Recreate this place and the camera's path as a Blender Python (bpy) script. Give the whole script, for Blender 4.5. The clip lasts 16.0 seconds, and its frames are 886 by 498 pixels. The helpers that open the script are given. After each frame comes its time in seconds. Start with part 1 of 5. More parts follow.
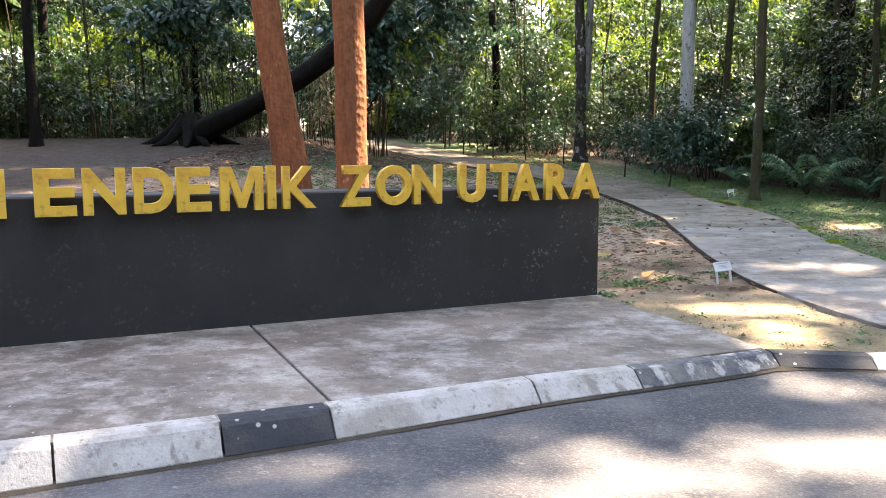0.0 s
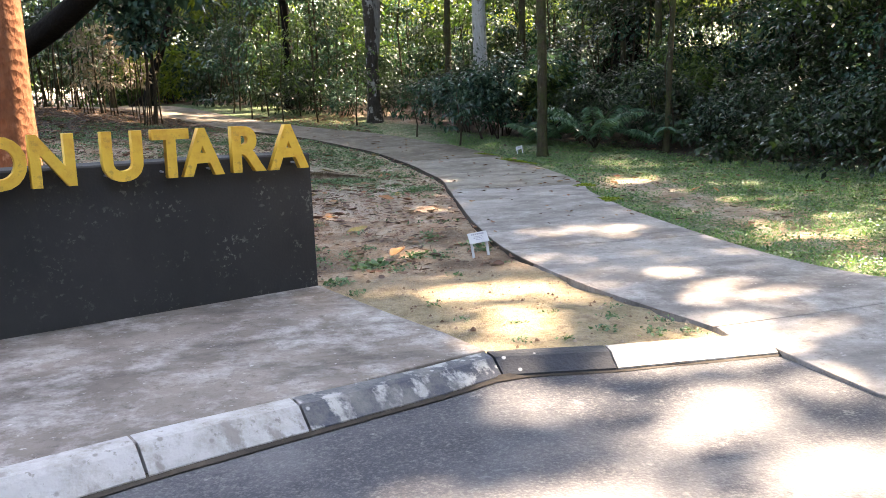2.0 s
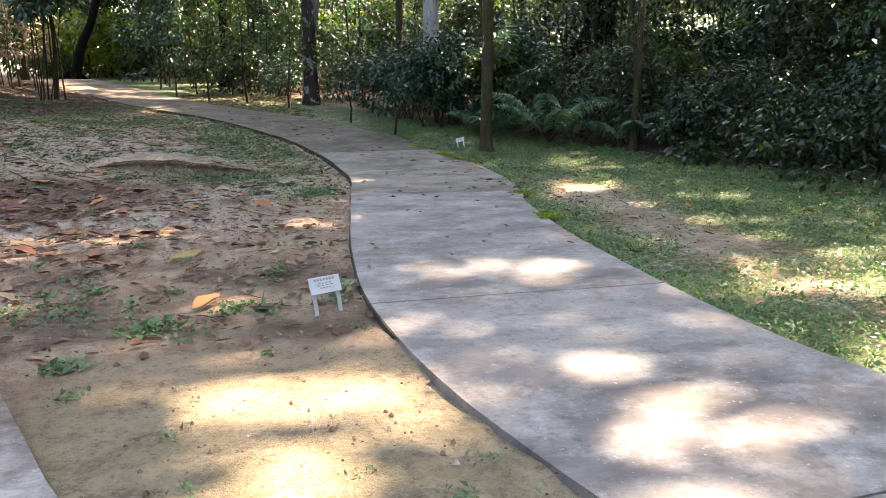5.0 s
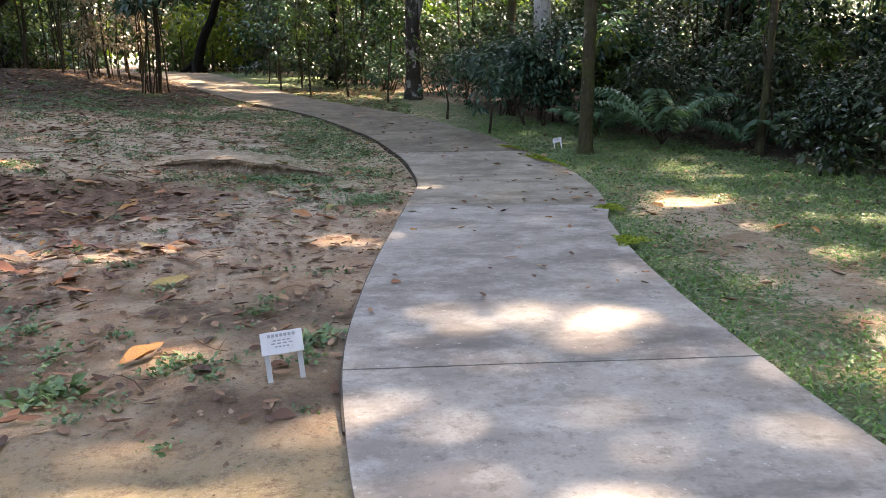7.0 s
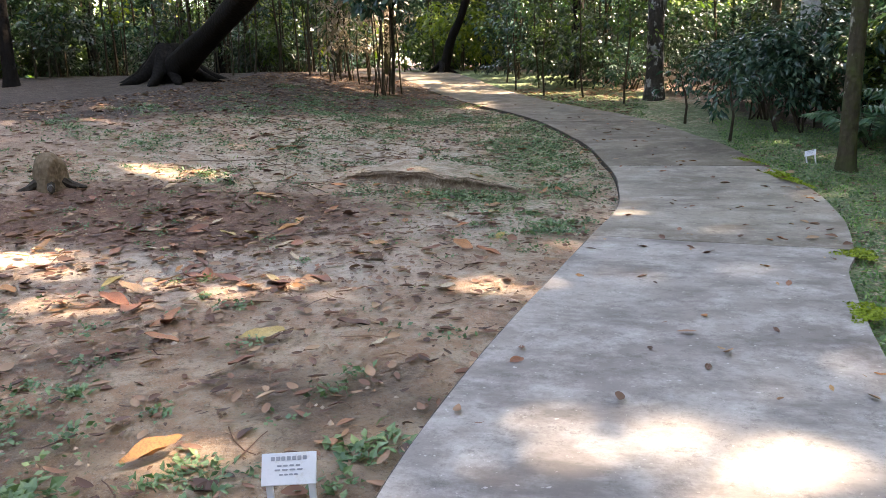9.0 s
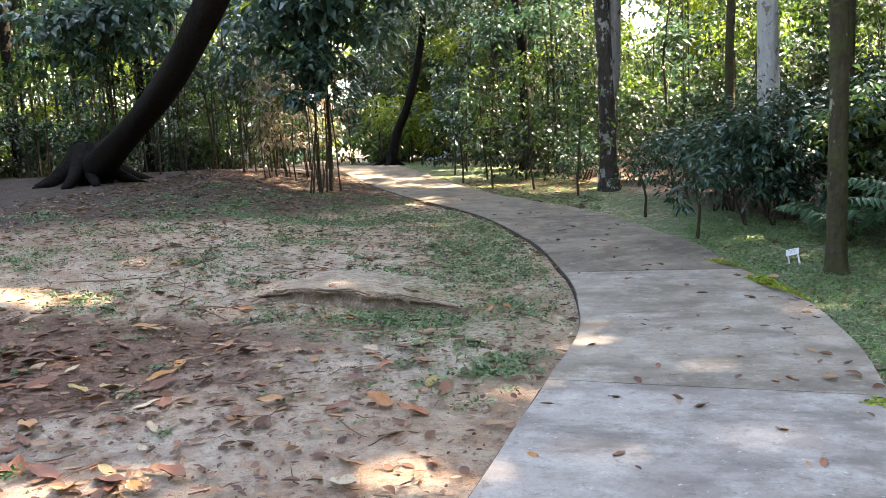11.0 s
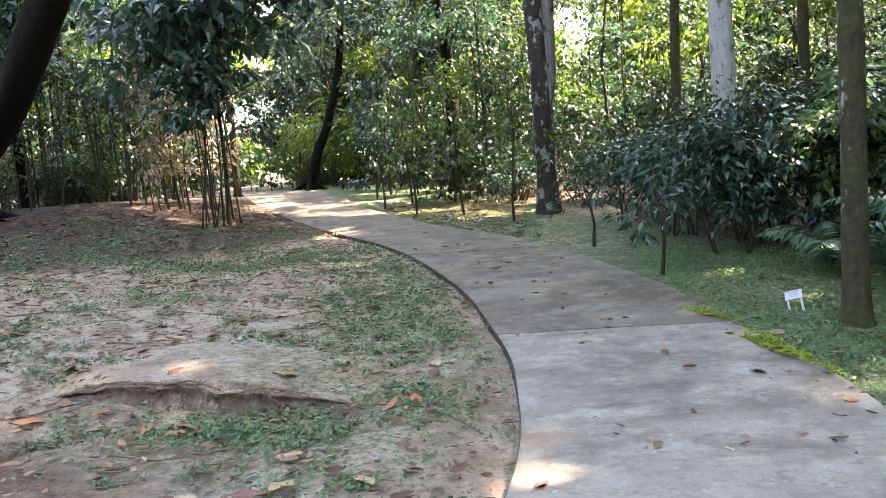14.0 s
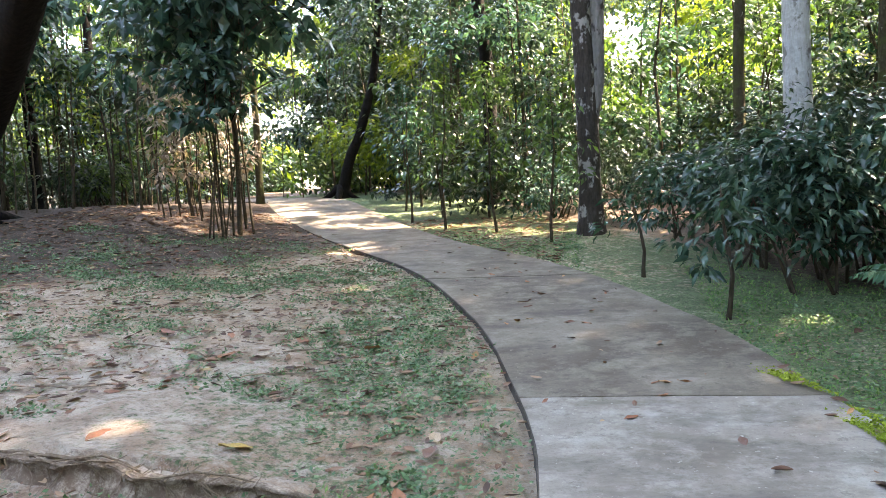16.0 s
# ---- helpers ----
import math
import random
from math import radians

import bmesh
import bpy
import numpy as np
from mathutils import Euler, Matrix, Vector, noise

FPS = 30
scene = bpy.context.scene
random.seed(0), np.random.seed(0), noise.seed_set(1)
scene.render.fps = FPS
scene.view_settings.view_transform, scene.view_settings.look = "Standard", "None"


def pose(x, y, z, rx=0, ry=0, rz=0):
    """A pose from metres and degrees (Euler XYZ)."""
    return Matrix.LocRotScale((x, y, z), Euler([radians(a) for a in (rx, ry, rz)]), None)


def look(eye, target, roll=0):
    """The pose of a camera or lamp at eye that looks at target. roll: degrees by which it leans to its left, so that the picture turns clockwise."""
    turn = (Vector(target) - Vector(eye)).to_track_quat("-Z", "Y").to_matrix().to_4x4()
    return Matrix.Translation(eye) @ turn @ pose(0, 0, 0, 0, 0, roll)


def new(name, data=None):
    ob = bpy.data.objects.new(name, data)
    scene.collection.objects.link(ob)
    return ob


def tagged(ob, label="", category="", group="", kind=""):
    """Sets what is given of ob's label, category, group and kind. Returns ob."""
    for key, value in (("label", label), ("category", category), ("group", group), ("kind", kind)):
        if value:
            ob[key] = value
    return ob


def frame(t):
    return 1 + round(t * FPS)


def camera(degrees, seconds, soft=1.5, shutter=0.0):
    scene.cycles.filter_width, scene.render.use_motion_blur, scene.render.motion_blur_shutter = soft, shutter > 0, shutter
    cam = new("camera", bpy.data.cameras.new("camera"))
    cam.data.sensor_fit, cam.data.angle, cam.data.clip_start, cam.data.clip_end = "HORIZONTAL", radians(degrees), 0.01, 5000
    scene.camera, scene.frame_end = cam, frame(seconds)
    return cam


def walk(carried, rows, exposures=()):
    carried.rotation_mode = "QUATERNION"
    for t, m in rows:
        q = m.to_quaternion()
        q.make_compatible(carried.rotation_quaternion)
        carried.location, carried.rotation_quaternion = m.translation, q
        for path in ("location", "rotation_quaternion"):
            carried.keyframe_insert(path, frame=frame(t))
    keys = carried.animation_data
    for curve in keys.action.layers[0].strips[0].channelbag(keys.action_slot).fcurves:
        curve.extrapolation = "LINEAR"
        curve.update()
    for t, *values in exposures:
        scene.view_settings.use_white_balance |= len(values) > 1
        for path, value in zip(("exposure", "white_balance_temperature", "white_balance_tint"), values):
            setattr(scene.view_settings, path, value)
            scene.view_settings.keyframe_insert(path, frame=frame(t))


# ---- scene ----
cam = camera(56.5, 16.0, 0.8)
METRES, EYE, TILT, LEAN, TURN = 13.2, 1.5, 0.0, 0.0, 0.0
ROWS = [
    (0.0, 0.0, 0.0, 0.0, -0.09, -8.72, 0.6),
    (0.5, 0.0228, 0.0217, -0.0009, -2.02, -8.8, 1.52),
    (1.0, 0.0404, 0.0465, -0.0049, -9.56, -9.9, 1.5),
    (1.5, 0.0614, 0.0742, -0.0062, -11.9, -10.56, 1.77),
    (2.0, 0.0857, 0.1018, -0.0079, -12.07, -11.56, 2.04),
    (2.5, 0.1063, 0.1331, -0.0102, -12.53, -12.11, 1.84),
    (3.0, 0.1301, 0.157, -0.0118, -12.74, -12.35, 2.18),
    (3.5, 0.1508, 0.1867, -0.0132, -11.88, -12.46, 1.68),
    (4.0, 0.168, 0.2178, -0.0143, -13.55, -12.69, 0.32),
    (6.5, 0.2403, 0.3575, -0.0199, -9.56, -12.77, 0.72),
    (7.0, 0.2629, 0.3764, -0.0205, -4.09, -13.0, 0.5),
    (7.5, 0.28, 0.4024, -0.0219, -0.59, -14.25, -0.7),
    (8.0, 0.2931, 0.4266, -0.0168, 3.06, -14.69, -0.32),
    (8.5, 0.3091, 0.4459, -0.0136, 13.49, -13.87, 1.52),
    (9.0, 0.3134, 0.476, -0.0152, 13.88, -13.01, 1.74),
    (9.5, 0.3154, 0.508, -0.0122, 10.09, -10.62, 2.36),
    (12.0, 0.3024, 0.6567, -0.0111, 11.09, -6.55, 3.49),
    (12.5, 0.3017, 0.687, -0.012, 7.59, -6.49, 4.14),
    (13.0, 0.3027, 0.7174, -0.0103, 8.63, -6.21, 4.57),
    (13.5, 0.302, 0.7497, -0.0107, 7.89, -6.09, 4.57),
    (14.0, 0.3062, 0.7806, -0.0107, 6.44, -6.08, 4.76),
    (14.5, 0.3083, 0.8084, -0.0107, 7.63, -5.62, 4.34),
    (15.0, 0.3073, 0.8343, -0.0103, 8.1, -4.82, 2.39),
    (15.5, 0.311, 0.8655, -0.0107, 8.27, -4.97, 2.91),
    (16.0, 0.308, 0.8947, -0.0109, 9.46, -5.18, 3.15),
]
walk(cam, [(t, pose(0, 0, EYE, TILT, LEAN, TURN) @ pose(METRES * x, METRES * y, METRES * z, 90 + pitch, roll, yaw)) for t, x, y, z, yaw, pitch, roll in ROWS],
     exposures=[(0.0, 3.72, 8800, 18), (4.0, 3.65, 8700, 20), (7.0, 3.52, 8900, 21), (9.5, 3.92, 8900, 20), (12.0, 4.2, 8500, 19), (16.0, 4.5, 8400, 19)])

# ---- sun and sky ----
SUN_AZ, SUN_EL = 64.0, 52.0
SUN_DIR = Vector((math.sin(radians(SUN_AZ)) * math.cos(radians(SUN_EL)), math.cos(radians(SUN_AZ)) * math.cos(radians(SUN_EL)), math.sin(radians(SUN_EL))))
world = bpy.data.worlds.new("sky")
scene.world = world
world.use_nodes = True
wn = world.node_tree.nodes
sky = wn.new("ShaderNodeTexSky")
sky.sky_type, sky.sun_disc, sky.sun_elevation, sky.sun_rotation = "NISHITA", False, radians(SUN_EL), radians(SUN_AZ)
wn["Background"].inputs["Strength"].default_value = 0.15
world.node_tree.links.new(sky.outputs["Color"], wn["Background"].inputs["Color"])
sun_data = bpy.data.lights.new("sun", "SUN")
sun_data.energy, sun_data.angle, sun_data.color = 3.9, radians(0.8), (1.0, 0.95, 0.86)
sun = new("sun", sun_data)
sun.matrix_world = look(SUN_DIR * 60, (0, 0, 0))


# ---- materials ----
class Nodes:
    """A small builder for node materials."""

    def __init__(self, name, rough=0.8):
        self.mat = bpy.data.materials.new(name)
        self.mat.use_nodes = True
        self.tree = self.mat.node_tree
        self.n, self.l = self.tree.nodes, self.tree.links
        self.bsdf = self.n["Principled BSDF"]
        self.bsdf.inputs["Roughness"].default_value = rough
        self.coord = self.n.new("ShaderNodeTexCoord").outputs["Object"]

    def put(self, value, socket):
        if isinstance(value, bpy.types.NodeSocket):
            self.l.new(value, socket)
        else:
            socket.default_value = value

    def noise(self, scale, detail=4.0, rough=0.6, stretch=None, w=0.0):
        v = self.coord
        if stretch or w:
            m = self.n.new("ShaderNodeMapping")
            m.inputs["Scale"].default_value = stretch or (1, 1, 1)
            m.inputs["Location"].default_value = (w, w * 1.7, w * 0.6)
            self.l.new(v, m.inputs["Vector"])
            v = m.outputs["Vector"]
        t = self.n.new("ShaderNodeTexNoise")
        t.inputs["Scale"].default_value, t.inputs["Detail"].default_value, t.inputs["Roughness"].default_value = scale, detail, rough
        self.l.new(v, t.inputs["Vector"])
        return t.outputs["Fac"]

    def cells(self, scale, feature="F1"):
        t = self.n.new("ShaderNodeTexVoronoi")
        t.feature = feature
        t.inputs["Scale"].default_value = scale
        self.l.new(self.coord, t.inputs["Vector"])
        return t.outputs["Distance"]

    def ramp(self, fac, *stops):
        r = self.n.new("ShaderNodeValToRGB")
        e = r.color_ramp.elements
        while len(e) < len(stops):
            e.new(0.5)
        for i, (pos, c) in enumerate(stops):
            e[i].position = pos
            e[i].color = (*c, 1) if isinstance(c, tuple) else (c, c, c, 1)
        self.put(fac, r.inputs["Fac"])
        return r.outputs["Color"]

    def mix(self, fac, a, b, mode="MIX"):
        m = self.n.new("ShaderNodeMix")
        m.data_type, m.blend_type = "RGBA", mode
        self.put(fac, m.inputs[0])
        for v, s in ((a, m.inputs[6]), (b, m.inputs[7])):
            self.put((*v, 1) if isinstance(v, tuple) else v, s)
        return m.outputs[2]

    def math(self, op, a, b=0.0):
        m = self.n.new("ShaderNodeMath")
        m.operation = op
        self.put(a, m.inputs[0])
        self.put(b, m.inputs[1])
        return m.outputs[0]

    def attr(self, name):
        a = self.n.new("ShaderNodeAttribute")
        a.attribute_name = name
        return a.outputs["Fac"]

    def island(self):
        return self.n.new("ShaderNodeNewGeometry").outputs["Random Per Island"]

    def object_random(self):
        return self.n.new("ShaderNodeObjectInfo").outputs["Random"]

    def done(self, color, bump=None, strength=0.5, distance=0.01, rough=None):
        self.put((*color, 1) if isinstance(color, tuple) else color, self.bsdf.inputs["Base Color"])
        if rough is not None:
            self.put(rough, self.bsdf.inputs["Roughness"])
        if bump is not None:
            b = self.n.new("ShaderNodeBump")
            b.inputs["Strength"].default_value, b.inputs["Distance"].default_value = strength, distance
            self.l.new(bump, b.inputs["Height"])
            self.l.new(b.outputs["Normal"], self.bsdf.inputs["Normal"])
        return self.mat


def leaf_material(name, dark, mid, light, translucent=0.35, rough=0.4):
    k = Nodes(name, rough)
    col = k.ramp(k.island(), (0.0, dark), (0.55, mid), (1.0, light))
    col = k.mix(k.ramp(k.noise(3.0, 2), (0.35, 0.0), (0.7, 0.5)), col, dark)
    k.put(col, k.bsdf.inputs["Base Color"])
    tr = k.n.new("ShaderNodeBsdfTranslucent")
    k.put(k.mix(0.6, col, k.mix(1.0, col, (1.55, 1.75, 0.75), "MULTIPLY")), tr.inputs["Color"])
    mx = k.n.new("ShaderNodeMixShader")
    mx.inputs[0].default_value = translucent
    k.l.new(k.bsdf.outputs[0], mx.inputs[1])
    k.l.new(tr.outputs[0], mx.inputs[2])
    k.l.new(mx.outputs[0], k.n["Material Output"].inputs["Surface"])
    return k.mat


def bark_material(name, dark, light, patch=None, patch_at=0.62, scale=1.0, moss=None):
    k = Nodes(name, 0.92)
    k.bsdf.inputs["Specular IOR Level"].default_value = 0.12
    fine = k.noise(22 * scale, 6, 0.7, (1, 1, 0.22))
    col = k.ramp(fine, (0.3, dark), (0.7, light))
    col = k.mix(k.ramp(k.noise(3.2 * scale, 3), (0.35, 0.0), (0.75, 0.55)), col, dark)
    if patch:
        col = k.mix(k.ramp(k.noise(7 * scale, 4, 0.6, (1, 1, 0.7), 4.0), (patch_at - 0.03, 0.0), (patch_at + 0.04, 0.9)), col, patch)
    if moss:
        col = k.mix(k.ramp(k.noise(2.1, 4, 0.65, None, 9.0), (0.45, 0.0), (0.62, 0.75)), col, moss)
    return k.done(col, k.math("ADD", fine, k.cells(16 * scale)), 0.7, 0.02)


def concrete_material(name, base, stain, pale, grit=1.0):
    k = Nodes(name, 0.86)
    big, mid, fine = k.noise(0.7, 5, 0.65), k.noise(3.2, 8, 0.72, None, 3.0), k.noise(48, 4, 0.7)
    col = k.mix(k.ramp(big, (0.4, 0.0), (0.62, 1.0)), base, stain)
    col = k.mix(k.ramp(mid, (0.46, 0.0), (0.66, 0.85)), col, pale)
    col = k.mix(k.ramp(k.noise(1.7, 6, 0.7, (0.7, 1.4, 1), 7.0), (0.5, 0.0), (0.66, 0.75)), col, tuple(c * 0.62 for c in stain))
    col = k.mix(k.ramp(fine, (0.34, 0.35), (0.5, 0.0)), col, tuple(c * 0.5 for c in base))
    col = k.mix(k.ramp(k.noise(11, 8, 0.8, None, 12.0), (0.54, 0.0), (0.64, 0.5)), col, tuple(c * 0.5 for c in stain))
    col = k.mix(k.ramp(k.noise(26, 3, 0.6, None, 4.0), (0.66, 0.0), (0.72, 0.5)), col, tuple(min(0.6, c * 1.35) for c in pale))
    return k.done(col, k.math("ADD", fine, k.math("MULTIPLY", mid, 0.6)), 0.45 * grit, 0.006)


def asphalt_material():
    k = Nodes("asphalt", 0.85)
    stone = k.cells(70)
    col = k.mix(k.ramp(k.noise(1.1, 6, 0.7), (0.42, 0.0), (0.62, 1.0)), (0.05, 0.051, 0.06), (0.11, 0.108, 0.113))
    col = k.mix(k.ramp(k.noise(3.4, 6, 0.7, None, 5.0), (0.52, 0.0), (0.66, 0.8)), col, (0.04, 0.041, 0.05))
    col = k.mix(k.ramp(stone, (0.1, 0.28), (0.4, 0.0)), col, (0.2, 0.195, 0.19))
    col = k.mix(k.ramp(k.noise(45, 4, 0.7), (0.5, 0.0), (0.66, 0.45)), col, (0.21, 0.205, 0.2))
    col = k.mix(k.ramp(k.noise(9, 5, 0.7, None, 8.0), (0.62, 0.0), (0.7, 0.7)), col, (0.26, 0.25, 0.235))
    return k.done(col, k.math("ADD", stone, k.noise(40, 4)), 0.5, 0.007)


def ground_material():
    k = Nodes("dirt_and_grass", 0.95)
    g = k.attr("grass")
    big, mid, fine = k.noise(0.55, 5, 0.65), k.noise(3.6, 7, 0.75, None, 2.0), k.noise(30, 6, 0.8)
    dirt = k.mix(k.ramp(big, (0.4, 0.0), (0.6, 1.0)), (0.51, 0.375, 0.265), (0.43, 0.265, 0.168))
    dirt = k.mix(k.ramp(mid, (0.47, 0.0), (0.58, 0.85)), dirt, (0.63, 0.52, 0.405))
    dirt = k.mix(k.attr("clay"), dirt, k.mix(k.ramp(mid, (0.44, 0.0), (0.58, 1.0)), (0.44, 0.225, 0.13), (0.6, 0.42, 0.29)))
    dirt = k.mix(k.attr("sandy"), dirt, k.mix(k.ramp(mid, (0.42, 0.0), (0.6, 1.0)), (0.53, 0.415, 0.26), (0.36, 0.28, 0.155)))
    dirt = k.mix(k.attr("sand"), dirt, k.mix(k.ramp(mid, (0.36, 0.0), (0.55, 1.0)), (0.45, 0.33, 0.25), (0.66, 0.57, 0.48)))
    dirt = k.mix(k.ramp(k.noise(7, 7, 0.8, None, 6.0), (0.52, 0.0), (0.6, 0.6)), dirt, (0.2, 0.13, 0.09))
    dirt = k.mix(k.ramp(fine, (0.36, 0.6), (0.47, 0.0)), dirt, (0.13, 0.09, 0.065))
    dirt = k.mix(k.ramp(k.noise(75, 4, 0.8, None, 8.0), (0.55, 0.0), (0.63, 0.8)), dirt, (0.52, 0.44, 0.36))
    rough = k.math("ADD", k.math("MULTIPLY", mid, 0.5), k.math("MULTIPLY", fine, 0.5))
    dirt = k.mix(k.attr("rust"), dirt, k.ramp(rough, (0.38, (0.07, 0.03, 0.02)), (0.5, (0.185, 0.093, 0.063)), (0.62, (0.33, 0.2, 0.138))))
    # dark leaf mould, with shade under shrubs and forest put into the same colour
    dirt = k.mix(k.attr("humus_shade"), dirt, k.ramp(rough, (0.38, (0.016, 0.011, 0.008)), (0.5, (0.045, 0.029, 0.021)), (0.62, (0.11, 0.075, 0.054))))
    green = k.mix(k.ramp(mid, (0.4, 0.0), (0.6, 1.0)), (0.085, 0.16, 0.06), (0.17, 0.26, 0.105))
    green = k.mix(k.ramp(fine, (0.4, 0.8), (0.55, 0.0)), green, (0.03, 0.045, 0.018))
    cover = k.ramp(k.math("ADD", g, k.math("MULTIPLY", k.math("SUBTRACT", k.noise(14, 6, 0.8), 0.5), 3.2)), (0.42, 0.0), (0.75, 0.9))
    height = k.math("ADD", fine, k.math("MULTIPLY", mid, 1.5))
    return k.done(k.mix(cover, dirt, green), k.math("ADD", height, k.noise(75, 4, 0.8)), 1.0, 0.03)


def wall_material():
    k = Nodes("charcoal_paint", 0.75)
    k.bsdf.inputs["Specular IOR Level"].default_value = 0.3
    col = k.ramp(k.noise(1.4, 5, 0.6), (0.3, (0.024, 0.025, 0.027)), (0.7, (0.041, 0.041, 0.042)))
    run = k.noise(6, 4, 0.6, (1, 1, 0.12), 3.0)
    col = k.mix(k.ramp(run, (0.55, 0.0), (0.75, 0.35)), col, (0.045, 0.044, 0.042))
    spots = k.math("MULTIPLY", k.ramp(k.noise(30, 3, 0.6), (0.56, 0.0), (0.64, 0.85)), k.math("MULTIPLY", k.ramp(k.noise(4, 5, 0.7), (0.5, 0.0), (0.62, 1.0)), k.attr("lichen")))
    col = k.mix(spots, col, (0.15, 0.155, 0.14))
    return k.done(col, k.math("ADD", k.noise(45, 4), k.cells(60)), 0.25, 0.004)


def paint_material(name, base, worn, grime, at=0.6):
    k = Nodes(name, 0.6)
    col = k.mix(k.ramp(k.noise(4, 5, 0.7, None, 1.0), (at - 0.06, 0.0), (at + 0.08, 1.0)), base, worn)
    col = k.mix(k.ramp(k.noise(13, 5, 0.7, None, 3.0), (0.56, 0.0), (0.72, 0.8)), col, grime)
    f = k.noise(60, 4)
    return k.done(col, f, 0.4, 0.004)


def kerb_material(name, paint, under, bare, chip_at):
    """Old kerb paint: worn through in streaks down the face, chipped in spots, dirty along its foot."""
    k = Nodes(name, 0.7)
    streak = k.noise(4.2, 6, 0.62, (1.6, 1.6, 0.5), 2.0)
    col = k.mix(k.ramp(streak, (chip_at - 0.03, 0.0), (chip_at + 0.04, 1.0)), paint, under)
    col = k.mix(k.ramp(k.noise(2.6, 7, 0.75, None, 11.0), (0.45, 0.0), (0.6, 0.75)), col, bare)
    col = k.mix(k.ramp(k.noise(21, 5, 0.7), (0.6, 0.0), (0.68, 0.8)), col, tuple(c * 0.7 for c in bare))
    col = k.mix(k.ramp(k.cells(11), (0.1, 0.9), (0.16, 0.0)), col, under)
    return k.done(col, k.math("ADD", k.noise(40, 5), k.math("MULTIPLY", streak, 1.5)), 0.6, 0.012)


M_GROUND, M_ASPHALT, M_WALL = ground_material(), asphalt_material(), wall_material()
M_PAVING = concrete_material("weathered_paving", (0.245, 0.207, 0.178), (0.1, 0.081, 0.068), (0.44, 0.41, 0.385))
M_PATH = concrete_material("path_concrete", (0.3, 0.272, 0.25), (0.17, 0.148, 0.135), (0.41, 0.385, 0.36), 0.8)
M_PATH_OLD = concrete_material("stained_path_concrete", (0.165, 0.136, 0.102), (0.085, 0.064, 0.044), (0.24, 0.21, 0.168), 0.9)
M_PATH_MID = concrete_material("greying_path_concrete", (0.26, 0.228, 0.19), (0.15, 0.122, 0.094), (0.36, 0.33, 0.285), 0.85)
# real mortar at the kerb, and the painted shadow line beside the path
M_JOINT_AND_SHADOW = concrete_material("dark_mortar_and_edge_shadow", (0.05, 0.038, 0.028), (0.028, 0.022, 0.016), (0.09, 0.07, 0.052))
M_KERB_WHITE = kerb_material("worn_white_kerb_paint", (0.46, 0.45, 0.435), (0.24, 0.22, 0.2), (0.27, 0.245, 0.215), 0.6)
M_KERB_MIXED = kerb_material("mixed_kerb_paint", (0.06, 0.068, 0.085), (0.42, 0.41, 0.39), (0.2, 0.19, 0.175), 0.56)
M_KERB_BLACK = kerb_material("worn_black_kerb_paint", (0.022, 0.026, 0.035), (0.5, 0.5, 0.49), (0.05, 0.05, 0.052), 0.7)
M_YELLOW = paint_material("yellow_letter_paint", (0.78, 0.47, 0.06), (0.68, 0.35, 0.045), (0.3, 0.15, 0.05), 0.54)
M_LABEL = paint_material("white_label_paint", (0.56, 0.565, 0.57), (0.44, 0.44, 0.43), (0.4, 0.36, 0.3), 0.66)
M_INK = Nodes("faded_ink", 0.7).done((0.27, 0.28, 0.31))
M_BARK_RED = bark_material("reddish_bark", (0.13, 0.05, 0.027), (0.27, 0.115, 0.06), (0.36, 0.2, 0.13), 0.68)
# darker than the bark itself; shade on backlit trunks is put into the colour
M_BARK_SHADE_DARK = bark_material("shade_dark_bark", (0.005, 0.0042, 0.0035), (0.015, 0.012, 0.0095), None, 0.6, 0.8)
M_BARK_MOSS = bark_material("mossy_bark", (0.035, 0.03, 0.02), (0.085, 0.07, 0.045), (0.33, 0.31, 0.26), 0.66, 1.0, (0.055, 0.07, 0.022))
M_BARK_PALE = bark_material("pale_bark", (0.3, 0.3, 0.28), (0.52, 0.52, 0.5), (0.16, 0.15, 0.13), 0.62)
M_BARK_MIX = bark_material("blotched_bark", (0.025, 0.021, 0.017), (0.075, 0.062, 0.052), (0.3, 0.29, 0.27), 0.58)
M_BARK_GREY = bark_material("grey_bark", (0.11, 0.105, 0.095), (0.25, 0.24, 0.225), (0.04, 0.035, 0.03), 0.6)
M_STEM = bark_material("thin_stem_bark", (0.025, 0.02, 0.013), (0.08, 0.064, 0.042), None, 0.6, 2.0)
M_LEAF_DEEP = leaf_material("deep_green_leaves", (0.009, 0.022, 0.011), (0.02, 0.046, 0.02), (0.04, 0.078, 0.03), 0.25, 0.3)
# the light end of the ramp is raised for the glint on broad leaves
M_LEAF_TEAL = leaf_material("blue_green_leaves", (0.014, 0.04, 0.03), (0.035, 0.085, 0.06), (0.08, 0.15, 0.105), 0.28, 0.26)
M_LEAF_MID = leaf_material("mid_green_leaves", (0.028, 0.055, 0.016), (0.06, 0.115, 0.026), (0.12, 0.19, 0.04), 0.45, 0.38)
# bright yellow-green: sunlight on upper and far leaves put into the colour
M_LEAF_SUN = leaf_material("sun_toned_leaves", (0.07, 0.11, 0.016), (0.15, 0.21, 0.025), (0.26, 0.3, 0.04), 0.55, 0.4)
# pale tone mixed in for sky sheen on leaves, besides the low roughness
M_LEAF_PALE = leaf_material("grey_green_glossy_leaves", (0.018, 0.037, 0.026), (0.042, 0.075, 0.052), (0.1, 0.145, 0.1), 0.3, 0.25)
M_FERN = leaf_material("fern_leaflets", (0.03, 0.085, 0.05), (0.06, 0.15, 0.09), (0.11, 0.22, 0.13), 0.3, 0.4)
